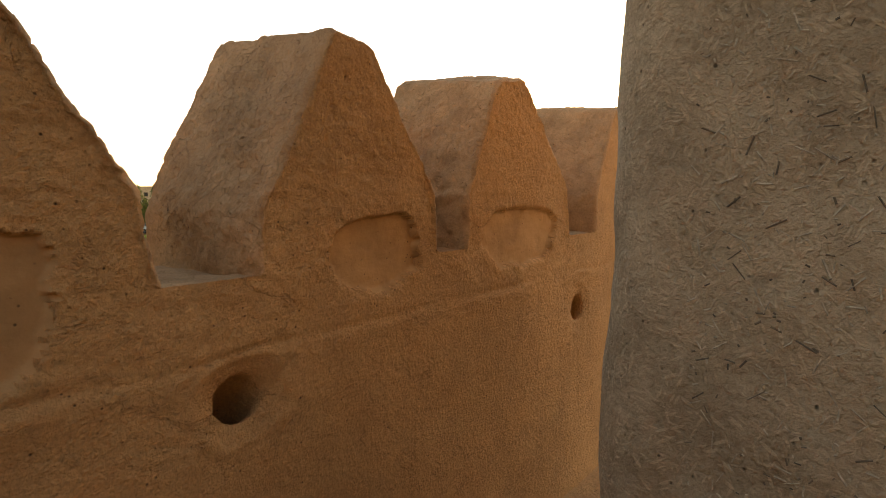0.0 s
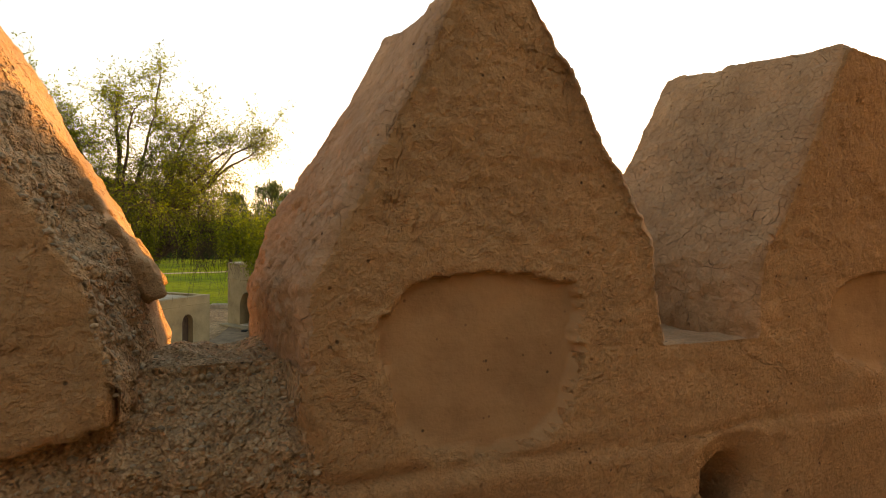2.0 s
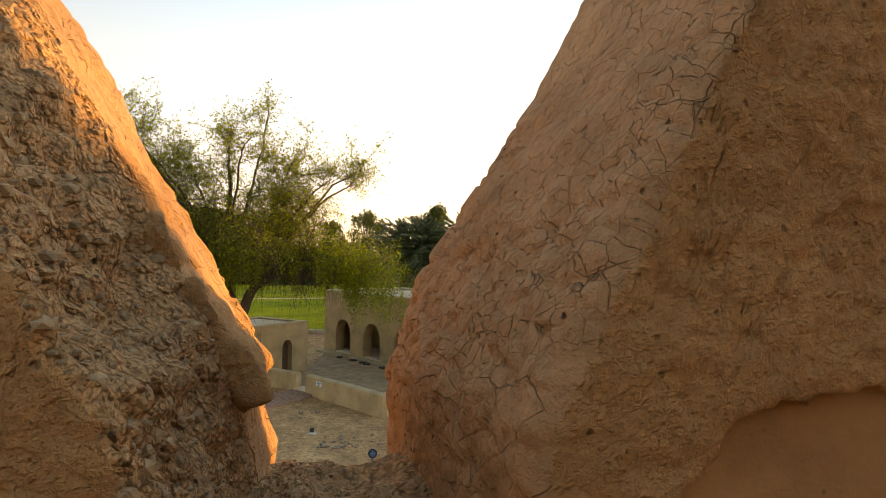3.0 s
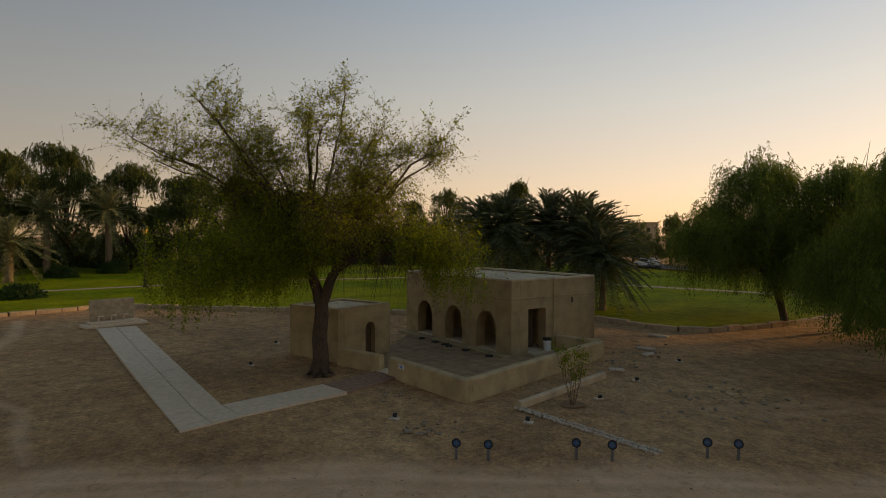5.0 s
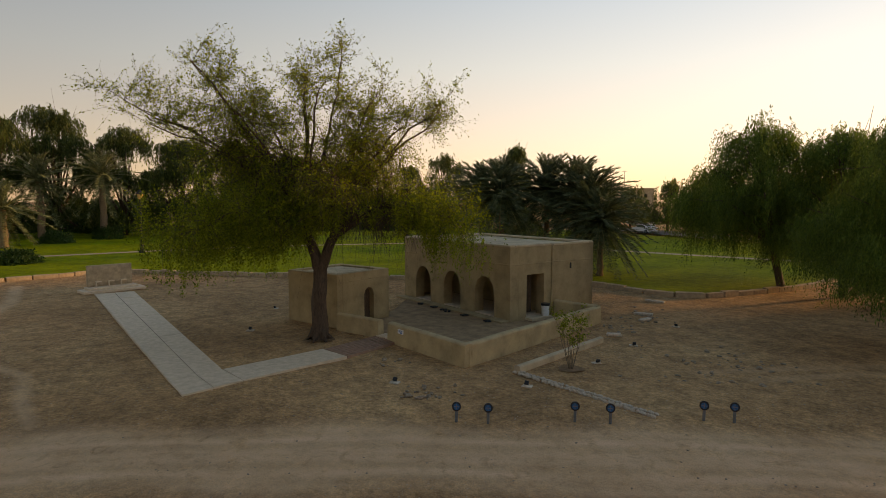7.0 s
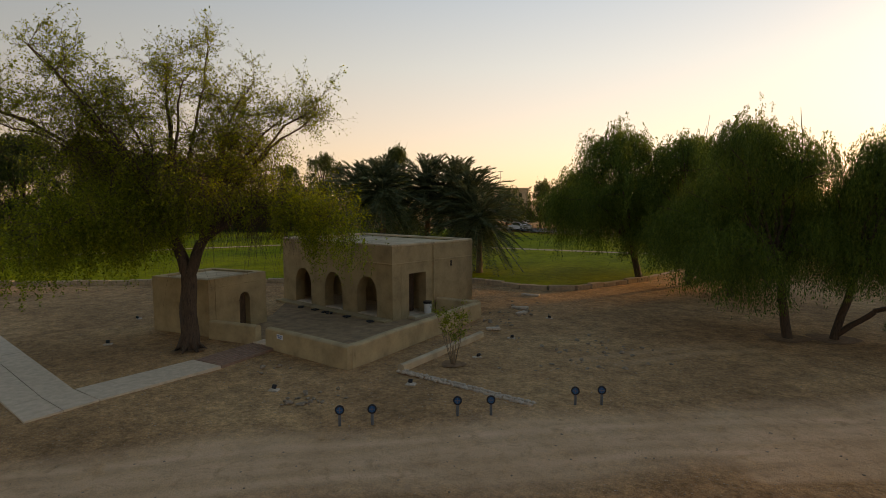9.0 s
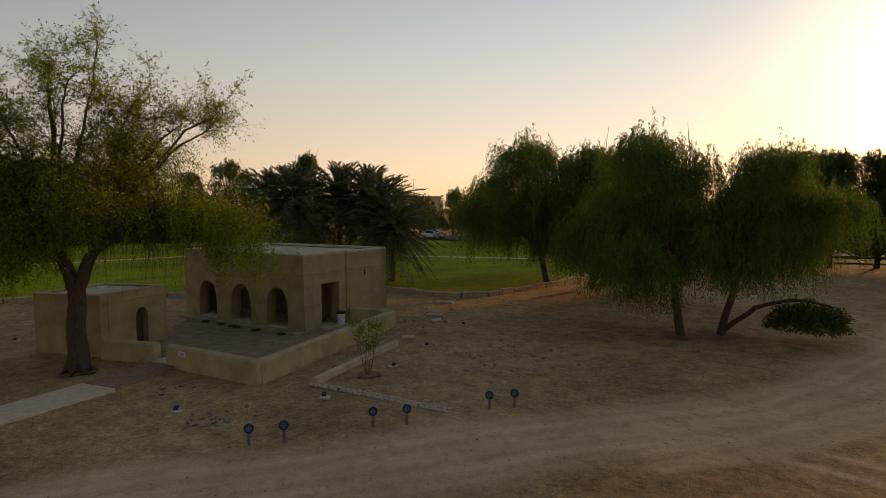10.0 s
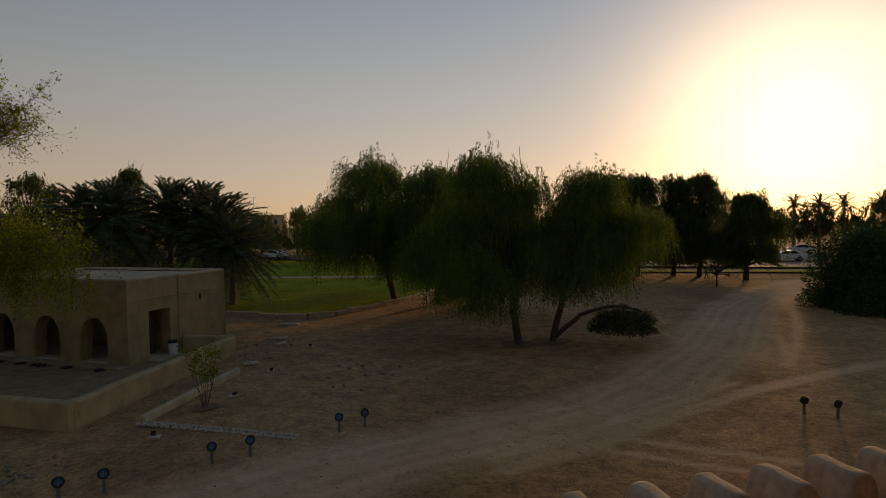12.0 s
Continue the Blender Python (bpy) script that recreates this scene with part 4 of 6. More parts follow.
def tubes_mesh(name, lines, material, parent, sides=6, label=""):
    """Tapered limbs: lines are lists of (point, radius)."""
    verts, faces = [], []
    for line in lines:
        base = len(verts)
        k = sides if line[0][1] > 0.02 else 3
        for i, (p, r) in enumerate(line):
            q = line[min(i + 1, len(line) - 1)][0] - line[max(i - 1, 0)][0]
            q = q / (np.linalg.norm(q) + 1e-9)
            a = np.cross(q, (0.3, 0.9, 0.1) if abs(q[2]) > 0.8 else (0, 0, 1))
            a /= np.linalg.norm(a) + 1e-9
            b = np.cross(q, a)
            for s in range(k):
                t = 2 * math.pi * s / k
                lump = 1 + (0.13 * math.sin(3 * t + i) if r > 0.08 else 0)
                verts.append(tuple(p + (a * math.cos(t) + b * math.sin(t)) * r * lump))
        for i in range(len(line) - 1):
            for s in range(k):
                i0, i1 = base + i * k + s, base + i * k + (s + 1) % k
                faces.append((i0, i1, i1 + k, i0 + k))
    return link(name, verts, faces, material, parent, label, smooth=True)


def grow(rng, start, aim, r0, r1, steps, bend=0.12, up=0.0):
    """A crooked limb from start towards aim."""
    out, p = [], np.array(start, float)
    d = (np.array(aim, float) - p) / steps
    size = np.linalg.norm(d)
    off = np.zeros(3)
    for i in range(steps + 1):
        f = i / steps
        off = off + rng.normal(size=3) * size * bend
        sag = np.array((0, 0, up * math.sin(f * math.pi)))
        out.append((p + d * i + off * math.sin(min(1, f * 1.4) * math.pi / 2) * (0 if i == 0 else 1) + sag, r0 + (r1 - r0) * f))
    return out


def weeping_tree(name, at, height, radius, seed, label, skirt=1.6, clumps=260, strands=9, leaf=0.15, lean=(0, 0), material=None, trunk_r=0.22, low=0.25, wide=None, group="", full=0.44):
    """A broad tree with drooping leafy strands hung from rounded boughs."""
    rng = np.random.default_rng(seed)
    tree = thing(name, pose(at[0], at[1], 0), label, "tree", group)
    wide = wide or (1.0, 1.0)
    lines = []
    fork = np.array((lean[0] * 0.3, lean[1] * 0.3, height * low))
    lines.append(grow(rng, (0, 0, -0.1), fork, trunk_r, trunk_r * 0.75, 7, 0.05))
    # boughs: rounded masses at different heights give the outline its lobes
    lobes = []
    count = 12 + int(radius * 1.5)
    for i in range(count):
        a = i * 2.399 + rng.uniform(-0.3, 0.3)
        f = ((i + 0.3) / count) ** 0.6
        top = 0.90 - 0.30 * f ** 2
        zc = height * (top - (rng.uniform(0, full) if f > 0.35 else rng.uniform(0, 0.08)))
        c = np.array((lean[0] + radius * 0.8 * f * math.cos(a) * wide[0], lean[1] + radius * 0.8 * f * math.sin(a) * wide[1], zc))
        lobes.append((c, radius * rng.uniform(0.24, 0.38)))
        limb = grow(rng, fork, c, trunk_r * 0.5, 0.03, 8, 0.10, 0.1 * radius)
        lines.append(limb)
        for j in range(4):
            q = limb[rng.integers(3, 8)][0]
            lines.append(grow(rng, q, c + rng.normal(size=3) * radius * 0.22, 0.035, 0.01, 4, 0.15, 0.2))
    pos, dirs = [], []
    per = max(1, clumps // count)
    for c, rr in lobes:
        for _ in range(per):
            v = rng.normal(size=3)
            v /= np.linalg.norm(v)
            v[2] = abs(v[2]) * 1.0 if rng.random() < 0.8 else v[2]
            p = c + v * rr * np.array((1, 1, 0.75)) * rng.uniform(0.55, 1.08)
            for _s in range(strands):
                o = rng.normal(size=3) * 0.28
                s0 = p + o
                ln = skirt * rng.uniform(0.35, 1.25)
                out = np.array((v[0], v[1], 0)) * rng.uniform(0.1, 0.5)
                m = int(ln / (leaf * 0.62)) + 3
                f = np.linspace(0, 1, m)[:, None]
                line = s0 + out * f * ln * 0.7 + np.array((0, 0, 1.0)) * (0.22 * np.sin(f * 2.4) - 1.0 * f ** 1.3) * ln * 0.85
                line = line + rng.normal(size=(m, 3)) * 0.035
                keep = line[:, 2] > 1.6 + 0.4 * math.sin(s0[0] * 1.7)
                pos.append(line[keep])
                dd = rng.normal(size=(m, 3)) * 0.4 + np.array((0, 0, -0.9)) + out * 0.5
                dirs.append(dd[keep])
    tubes_mesh("trunk", lines, BARK, tree)
    leaves_mesh("crown", np.concatenate(pos), np.concatenate(dirs), leaf, leaf * 0.25, material or LEAF_DARK, tree, seed)
    return tree


def old_tree():
    """The big open-crowned tree by the wash house: forked trunk, spreading limbs, thin leafy sprays."""
    rng = np.random.default_rng(11)
    tree = thing("tree", pose(-21.4, 13.35, 0), "large old tree with a forked dark trunk and sparse fresh leaves", "tree")
    # r: along the view's right, a: away, as seen from the roof
    R, A = np.array((0.66, 0.75, 0)), np.array((-0.75, 0.66, 0))

    def P(r, a, z):
        return R * r + A * a + np.array((0, 0, z))
    def low_edge(h):
        """The crown's ragged lower edge: low towards one side, high round the fork and the other."""
        r = h @ R
        return np.interp(r, [-6.6, -6.0, -4.5, -1.5, 0, 2, 3.8, 4.6, 6], [7.0, 3.0, 2.0, 2.8, 4.4, 5.2, 4.8, 2.6, 2.4]) + 0.4 * np.sin(r * 5.1)

    lines, tips = [], []
    lines.append(grow(rng, P(0, 0, -0.1), P(0.05, 0, 3.1), 0.36, 0.27, 9, 0.03))
    for k in range(7):
        t = 2 * math.pi * k / 7
        lines.append([(P(0.05 * math.cos(t), 0.05 * math.sin(t), 0.7), 0.2), (P(0.28 * math.cos(t), 0.28 * math.sin(t), 0.18), 0.13), (P(0.6 * math.cos(t), 0.6 * math.sin(t), -0.06), 0.05)])
    mains = [  # aim (right, away, height), radius
        ((-3.6, 0.5, 7.2), 0.20), ((-6.6, 0.3, 9.3), 0.14), ((-2.6, -1.6, 8.6), 0.15), ((-0.4, 0.6, 10.2), 0.17), ((-4.2, -1.2, 10.7), 0.12), ((2.0, 1.4, 9.2), 0.16),
        ((3.4, -0.8, 8.2), 0.15), ((4.7, 0.6, 9.0), 0.12), ((3.9, -0.4, 5.0), 0.17), ((5.4, -0.6, 4.4), 0.08), ((-4.4, -1.8, 5.0), 0.13), ((-2.2, 2.4, 6.2), 0.13),
        ((1.2, -2.4, 6.4), 0.13), ((1.0, 2.8, 7.4), 0.12), ((-5.2, 1.8, 5.4), 0.11), ((2.9, 2.2, 6.4), 0.11), ((0.3, -1.0, 9.8), 0.11), ((-1.9, 0.2, 9.4), 0.12), ((1.6, 0.4, 8.0), 0.12), ((-2.8, 0.8, 8.2), 0.1), ((-3.4, -2.6, 4.6), 0.11),
        ((-6.7, 0.2, 9.7), 0.12), ((-5.8, -0.8, 8.4), 0.09), ((4.9, 0.2, 9.6), 0.1), ((0.5, 0.2, 11.0), 0.1), ((-4.8, 0.4, 11.2), 0.1), ((2.9, 0.3, 10.2), 0.1), ((5.2, -0.7, 5.2), 0.07), ((4.8, -1.1, 4.7), 0.06)]
    fork_l, fork_r = P(-0.35, 0.1, 4.1), P(0.6, 0, 4.0)
    lines.append(grow(rng, P(0, 0, 2.9), fork_l, 0.24, 0.2, 5, 0.05))
    lines.append(grow(rng, P(0.05, 0, 2.7), fork_r, 0.22, 0.19, 5, 0.05))
    for (r, a, z), rad in mains:
        root = fork_l if r < 0.6 else fork_r
        limb = grow(rng, root, P(r, a, z), rad * (0.75 if z > 7 else 1.0), 0.02, 12, 0.13, 0.7 if z > 5 else 0.9)
        lines.append(limb)
        low_limb = z < 7
        for j in range(24):
            k = int(rng.integers(3, 13))
            q, rq = limb[k]
            reach = rng.uniform(0.9, 2.3) * (1.1 - 0.03 * k)
            v = rng.normal(size=3) * np.array((1, 1, 0.6)) + np.array((0, 0, 0.5 if not low_limb else 0.15))
            v = v / np.linalg.norm(v) * reach
            br = grow(rng, q, q + v, max(0.012, rq * 0.32), 0.006, 6, 0.13, 0.1)
            lines.append(br)
            for _ in range(12):
                k2 = int(rng.integers(1, 7))
                s = br[k2][0]
                w = v / reach * 0.5 + rng.normal(size=3) * 0.55 + np.array((0, 0, 0.25 if s[2] > 7.5 else -0.35))
                tips.append((s, w / np.linalg.norm(w) * rng.uniform(0.45, 1.15), s[2]))
    pos, dirs = [], []
    for s, w, z in tips:
        tw = grow(rng, s, s + w, 0.005, 0.0025, 5, 0.12, 0.0)
        droop = 0.15 if z > 8 else 0.9
        tw = [(p - np.array((0, 0, droop * (i / 5) ** 2 * 0.7)), r) for i, (p, r) in enumerate(tw)]
        lines.append(tw)
        m = 13 if z > 8.6 else 10 if s @ R > 3.6 else 14 if z > 6.5 or s @ R > 0 else 18
        f = rng.uniform(0.05, 1.05, m)
        pts = np.array([p for p, _ in tw])
        x = np.clip(f * 5, 0, 4.999)
        i0 = x.astype(int)
        base = pts[i0] + (pts[i0 + 1] - pts[i0]) * (x - i0)[:, None]
        base = base + rng.normal(size=(m, 3)) * (0.05 if z > 8.6 else 0.12)
        ok = base[:, 2] > low_edge(base) + rng.normal(size=m) * 0.35
        pos.append(base[ok])
        dirs.append((rng.normal(size=(m, 3)) + w * 0.5 + np.array((0, 0, -0.3)))[ok])
        if z < 6.0 and rng.random() < (0.75 if s @ R < 0.5 else 0.8 if s @ R > 3.8 else 0.4):
            # hanging strands
            for _ in range(3):
                ln = rng.uniform(0.5, 1.7)
                mm = int(ln / 0.055)
                ff = np.linspace(0, 1, mm)[:, None]
                h = s + w * 0.8 + rng.normal(size=3) * 0.18 + ff * np.array((rng.normal() * 0.2, rng.normal() * 0.2, -ln))
                h = h + rng.normal(size=(mm, 3)) * 0.03
                ok = h[:, 2] > low_edge(h) + rng.normal() * 0.35
                pos.append(h[ok])
                dirs.append((rng.normal(size=(mm, 3)) * 0.7 + np.array((0, 0, -0.6)))[ok])
    tubes_mesh("trunk", lines, BARK, tree)
    leaves_mesh("crown", np.concatenate(pos), np.concatenate(dirs), 0.10, 0.042, LEAF_LIGHT, tree, 5)


def palm(at, height, reach, seed, label, fronds=46, material=None, trunk_r=0.2, group="", lean=0.0):
    rng = np.random.default_rng(seed)
    tree = thing("palm_tree", pose(at[0], at[1], 0), label, "palm tree", group)
    verts_line = [(np.array((lean * (i / 14) ** 2 * height, 0, height * i / 14)), trunk_r * (1.25 - 0.35 * i / 14) * (1.08 if i % 2 else 0.94)) for i in range(15)]
    tubes_mesh("trunk", verts_line and [verts_line], PALM_BARK, tree, 10)
    top = verts_line[-1][0]
    pos, dirs, ribs = [], [], []
    for k in range(fronds):
        a = k * 2.399 + rng.uniform(-0.2, 0.2)
        el = math.radians(86 - 146 * (k / fronds) ** 1.05 + rng.uniform(-8, 8))
        ln = reach * rng.uniform(0.85, 1.12)
        m = 34
        f = np.linspace(0, 1, m)
        h = np.array((math.cos(a), math.sin(a), 0))
        rad = ln * (f * math.cos(el) + 0.10 * f ** 2)
        z = ln * (f * math.sin(el) - 0.34 * f ** 2.2)
        line = top + h * rad[:, None] + np.array((0, 0, 1)) * z[:, None]
        ribs.append([(line[i], 0.035 * (1 - f[i]) + 0.008) for i in range(0, m, 5)])
        tang = np.gradient(line, axis=0)
        tang /= np.linalg.norm(tang, axis=1, keepdims=True)
        side = np.cross(tang, (0, 0, 1.0))
        side /= np.linalg.norm(side, axis=1, keepdims=True) + 1e-9
        for sg in (-1, 1):
            for shift in (0.0, 0.33, 0.66):
                base = line[2:-1] + (line[3:] - line[2:-1]) * shift
                pos.append(base)
                dirs.append(side[2:-1] * sg * 0.85 + tang[2:-1] * 0.75 + np.array((0, 0, 0.18)) + rng.normal(size=(m - 3, 3)) * 0.14)
    tubes_mesh("ribs", ribs, LEAF_PALE_PALM, tree, 4)
    leaves_mesh("fronds", np.concatenate(pos), np.concatenate(dirs), reach * 0.12, reach * 0.012, material or LEAF_PALM, tree, seed)
    return tree


def bush(name, at, rx, ry, h, seed, label, count, leaf, material, category="bush", z0=0.0, group=""):
    """A dense rounded shrub with an uneven outline."""
    rng = np.random.default_rng(seed)
    tree = thing(name, pose(at[0], at[1], z0), label, category, group)
    v = rng.normal(size=(count, 3))
    v /= np.linalg.norm(v, axis=1, keepdims=True)
    v[:, 2] = np.abs(v[:, 2])
    lump = np.array([0.82 + 0.3 * n3(a * 2.3, b * 2.3, c * 2.3 + seed) + 0.12 * n3(a * 7, b * 7, c * 7) for a, b, c in v])
    p = v * (lump * rng.uniform(0.62, 1.05, count))[:, None] * np.array((rx, ry, h))
    lines = []
    for k in range(9):
        a = k * 2.4
        lines.append(grow(rng, (0.1 * math.cos(a), 0.1 * math.sin(a), -0.03), (rx * 0.6 * math.cos(a), ry * 0.6 * math.sin(a), h * 0.65), 0.05 * h / 2 + 0.01, 0.01, 5, 0.1))
    tubes_mesh("stems", lines, BARK, tree, 5)
    leaves_mesh("foliage", p, v * 0.7 + rng.normal(size=(count, 3)) * 0.7 + np.array((0, 0, -0.2)), leaf, leaf * 0.45, material, tree, seed)
    return tree


old_tree()
WEEP = "weeping trees by the track"
W_LABEL = "dark green weeping tree with hanging leafy strands"
weeping_tree("tree", (-3.1, 27.9), 9.2, 3.7, 21, W_LABEL, 2.6, 600, 11, 0.125, (-1.6, 0.5), trunk_r=0.2, group=WEEP, low=0.3)
weeping_tree("tree", (-1.6, 28.7), 8.3, 3.1, 22, "weeping tree leaning over one low sideways limb", 2.3, 500, 11, 0.125, (1.9, 0.9), trunk_r=0.17, group=WEEP, low=0.3)
weeping_tree("tree", (-12.7, 41.0), 10.9, 5.6, 23, W_LABEL, 3.4, 520, 10, 0.17, (-2.4, 0.6), trunk_r=0.26, group=WEEP)
weeping_tree("tree", (-9.6, 41.0), 10.2, 4.4, 24, W_LABEL, 3.2, 420, 10, 0.17, (0, 0), trunk_r=0.24, group=WEEP)
weeping_tree("tree", (-6.6, 37.5), 8.6, 3.6, 25, W_LABEL, 3.2, 360, 10, 0.16, (0, 0), trunk_r=0.22, group=WEEP)
BEYOND = "trees beyond the clearing"
for k, (x, y, h, r) in enumerate([(4.0, 61.0, 10.5, 4.2), (7.0, 63.1, 11.6, 3.8), (10.6, 63.8, 11.0, 3.4), (12.9, 63.0, 11.0, 3.6), (16.4, 60.0, 8.6, 3.2)]):
    weeping_tree("tree", (x, y), h, r, 30 + k, "tall backlit tree beyond the sandy clearing", 3.8, 420, 9, 0.26, trunk_r=0.25, material=LEAF_FAR, group=BEYOND, low=0.15, full=0.72)
weeping_tree("tree", (12.1, 53.6), 2.4, 1.4, 39, "small young tree standing alone on the sand", 0.5, 60, 6, 0.14, trunk_r=0.07, low=0.4)
# the low limb of the second weeping tree, and the spray at its end
spray = bush("bush", (1.6, 28.6), 1.75, 1.2, 1.25, 41, "low leafy spray at the end of a sideways limb", 6500, 0.14, LEAF_FAR, z0=0.55)
limb_rng = np.random.default_rng(3)
tubes_mesh("limb", [grow(limb_rng, (-3.1, 0.1, -0.35), (-2.0, 0.0, 0.75), 0.13, 0.1, 5, 0.06), grow(limb_rng, (-2.0, 0.0, 0.72), (0.9, 0.0, 0.85), 0.1, 0.04, 8, 0.06, 0.3)], BARK, spray)
bush("bush", (19.0, 41.4), 5.2, 5.2, 6.3, 42, "big rounded evergreen bush at the track's edge", 60000, 0.2, LEAF_HEDGE)

# date palms behind the prayer house
for k, (x, y, h, r) in enumerate([(-33.6, 35.9, 5.9, 3.9), (-30.8, 35.2, 6.2, 3.9), (-29.0, 38.6, 6.4, 3.9), (-27.6, 40.6, 6.3, 3.9), (-25.2, 38.7, 5.4, 3.8), (-23.5, 37.6, 4.1, 3.4)]):
    palm((x, y), h, r, 50 + k, "dark green date palm with arching fronds", 96, group="palms behind the prayer house")
PALE = "palms on the lawn"
for k, (x, y, h, r) in enumerate([(-83.0, 9.2, 4.6, 4.6), (-94.3, 21.8, 9.0, 5.4), (-98.6, 15.0, 8.2, 5.4), (-91.3, 4.4, 5.6, 5.0)]):
    palm((x, y), h, r, 70 + k, "date palm with pale grey-green fronds on the lawn", 44, material=LEAF_PALE_PALM, trunk_r=0.4, group=PALE)
LEFT = "dark trees at the edge of the park"
for k, (x, y, h, r) in enumerate([(-103, 2.0, 19.0, 7.5), (-104, 10, 19.5, 7.5), (-108, 18.5, 21.2, 7.5), (-100, 26.0, 17.6, 7.0), (-96, 33, 16.0, 7.0), (-92, 41, 15.5, 7.0), (-86, 47, 13.5, 6.0), (-104, -6, 18, 7)]):
    weeping_tree("tree", (x, y), h, r, 100 + k, "tall dark tree at the edge of the park", 3.4, 400, 8, 0.5, trunk_r=0.4, material=LEAF_FAR, group=LEFT, low=0.12, full=0.72)
FARG = "trees along the far road"
for k, (x, y, h, r) in enumerate([(-67.1, 63.1, 13.6, 4.6), (-46.0, 55.6, 12.9, 3.2), (-70, 58, 11.5, 4.6), (-52, 108, 9.8, 6.0), (-44, 104, 9.6, 6.0), (-36.1, 88, 10.4, 6.0), (-62, 112, 8.6, 6.0), (-74, 118, 8.5, 6.0), (-28, 92, 10.0, 6.0), (-20, 90, 10.0, 6.0), (-86, 100, 8.0, 6.0), (-98, 90, 9.0, 6.0), (-106, 76, 9.5, 6.0), (-112, 62, 11.0, 7.0), (-8, 92, 10, 6), (2, 95, 9.5, 6)]):
    weeping_tree("tree", (x, y), h, r, 130 + k, "tree at the far side of the park", 2.4, 170, 8, 0.46, trunk_r=0.3, material=LEAF_FAR, group=FARG, low=0.12, full=0.68)
for k, (x, y, h, r) in enumerate([(40, 124, 8.5, 7.0), (48, 122, 9.0, 7.0), (57, 118, 9.5, 7.0), (66, 112, 10, 7.0), (30, 128, 8.5, 7), (20, 132, 9, 7)]):
    weeping_tree("tree", (x, y), h, r, 160 + k, "hazy tree beyond the car park", 2.4, 150, 8, 0.55, trunk_r=0.3, material=LEAF_FAR, group="trees beyond the car park", low=0.2)
for k, (x, y) in enumerate([(42.9, 119.9), (50.5, 117.8), (55.1, 114.7), (46.5, 118)]):
    palm((x, y), 8.4, 3.2, 180 + k, "distant palm rising over the trees", 34, group="distant palms")
for k, (x, y, rx, h) in enumerate([(-61.6, 7.9, 2.2, 1.6), (-93, 22.0, 3.5, 2.4), (-88, 15, 3.0, 2.0)]):
    bush("hedge_bush", (x, y), rx, 2.2, h, 190 + k, "clipped round green bush on the lawn", 6000, 0.22, LEAF_HEDGE, group="round bushes")
for k, (x, y) in enumerate([(-116, -8), (-118, 2), (-120, 12), (-121, 22), (-116, 32), (-110, 42), (-104, 51), (-96, 60), (-88, 68), (-112, 6), (-112, 26)]):
    bush("bush", (x, y), 7.0, 6.0, 6.5, 300 + k, "dense dark shrubbery closing the park", 5000, 0.6, LEAF_HEDGE, group="shrubbery at the park's edge")


# ---- lawn, kerbs and paths ----
KERB = [(-49.0, 3.4), (-50.6, 4.5), (-50.7, 6.1), (-50.8, 9.2), (-51.2, 11.2), (-49.6, 14.0), (-46.7, 16.0), (-39.8, 21.4), (-31.5, 28.0), (-25.5, 32.4), (-21.9, 34.1), (-18.1, 33.8), (-16.3, 34.0), (-14.9, 35.0), (-14.0, 37.2), (-13.2, 39.4), (-12.5, 41.5), (-11.9, 44.2), (-11.5, 48.0), (-11.0, 56.0), (-10.0, 72.0)]


def lawn_material():
    m, nt, b = nodes_of("mown_grass")
    v = coords(nt)
    big, mid, fine = noise_tex(nt, v, 0.25, 4), noise_tex(nt, v, 2.5, 5), noise_tex(nt, v, 40, 4, 0.75)
    col = ramp(nt, big, [(0.3, (0.16, 0.21, 0.012)), (0.7, (0.28, 0.33, 0.018))])
    col = mix(nt, col, ramp(nt, mid, [(0.32, (0.6, 0.62, 0.5)), (0.68, (1.2, 1.15, 1.0))]), 0.8, "MULTIPLY")
    col = mix(nt, col, ramp(nt, fine, [(0.3, (0.4, 0.45, 0.35)), (0.7, (1.35, 1.3, 1.2))]), 0.8, "MULTIPLY")
    nt.links.new(col, b.inputs["Base Color"])
    b.inputs["Roughness"].default_value = 0.8
    b.inputs["Specular IOR Level"].default_value = 0.03
    bump(nt, b, mid, 0.5, 0.06)
    bump(nt, b, fine, 0.9, 0.05)
    return m


def flat_sheet(name, pts, z, material, label, category):
    bm = bmesh.new()
    f = bm.faces.new([bm.verts.new((x, y, z)) for x, y in pts])
    f.normal_update()
    bmesh.ops.triangulate(bm, faces=[f])
    return tagged(part(name, bm, material), label, category, kind="structure")


flat_sheet("ground_lawn", KERB + [(-10, 76), (-60, 92), (-120, 70), (-135, 40), (-135, -10), (-72, -6), (-60, 2.0), (-52, 3.0)], 0.2, lawn_material(), "green mown lawn of the park", "lawn")


def strip(name, pts, half, z, material, label, category):
    verts, faces = [], []
    for i, (x, y) in enumerate(pts):
        ax, ay = pts[max(0, i - 1)]
        bx, by = pts[min(len(pts) - 1, i + 1)]
        d = math.hypot(bx - ax, by - ay)
        ox, oy = -(by - ay) / d * half, (bx - ax) / d * half
        verts += [(x + ox, y + oy, z), (x - ox, y - oy, z)]
        if i:
            faces.append((2 * i - 2, 2 * i - 1, 2 * i + 1, 2 * i))
    return tagged(link(name, verts, faces, material), label, category, kind="structure")


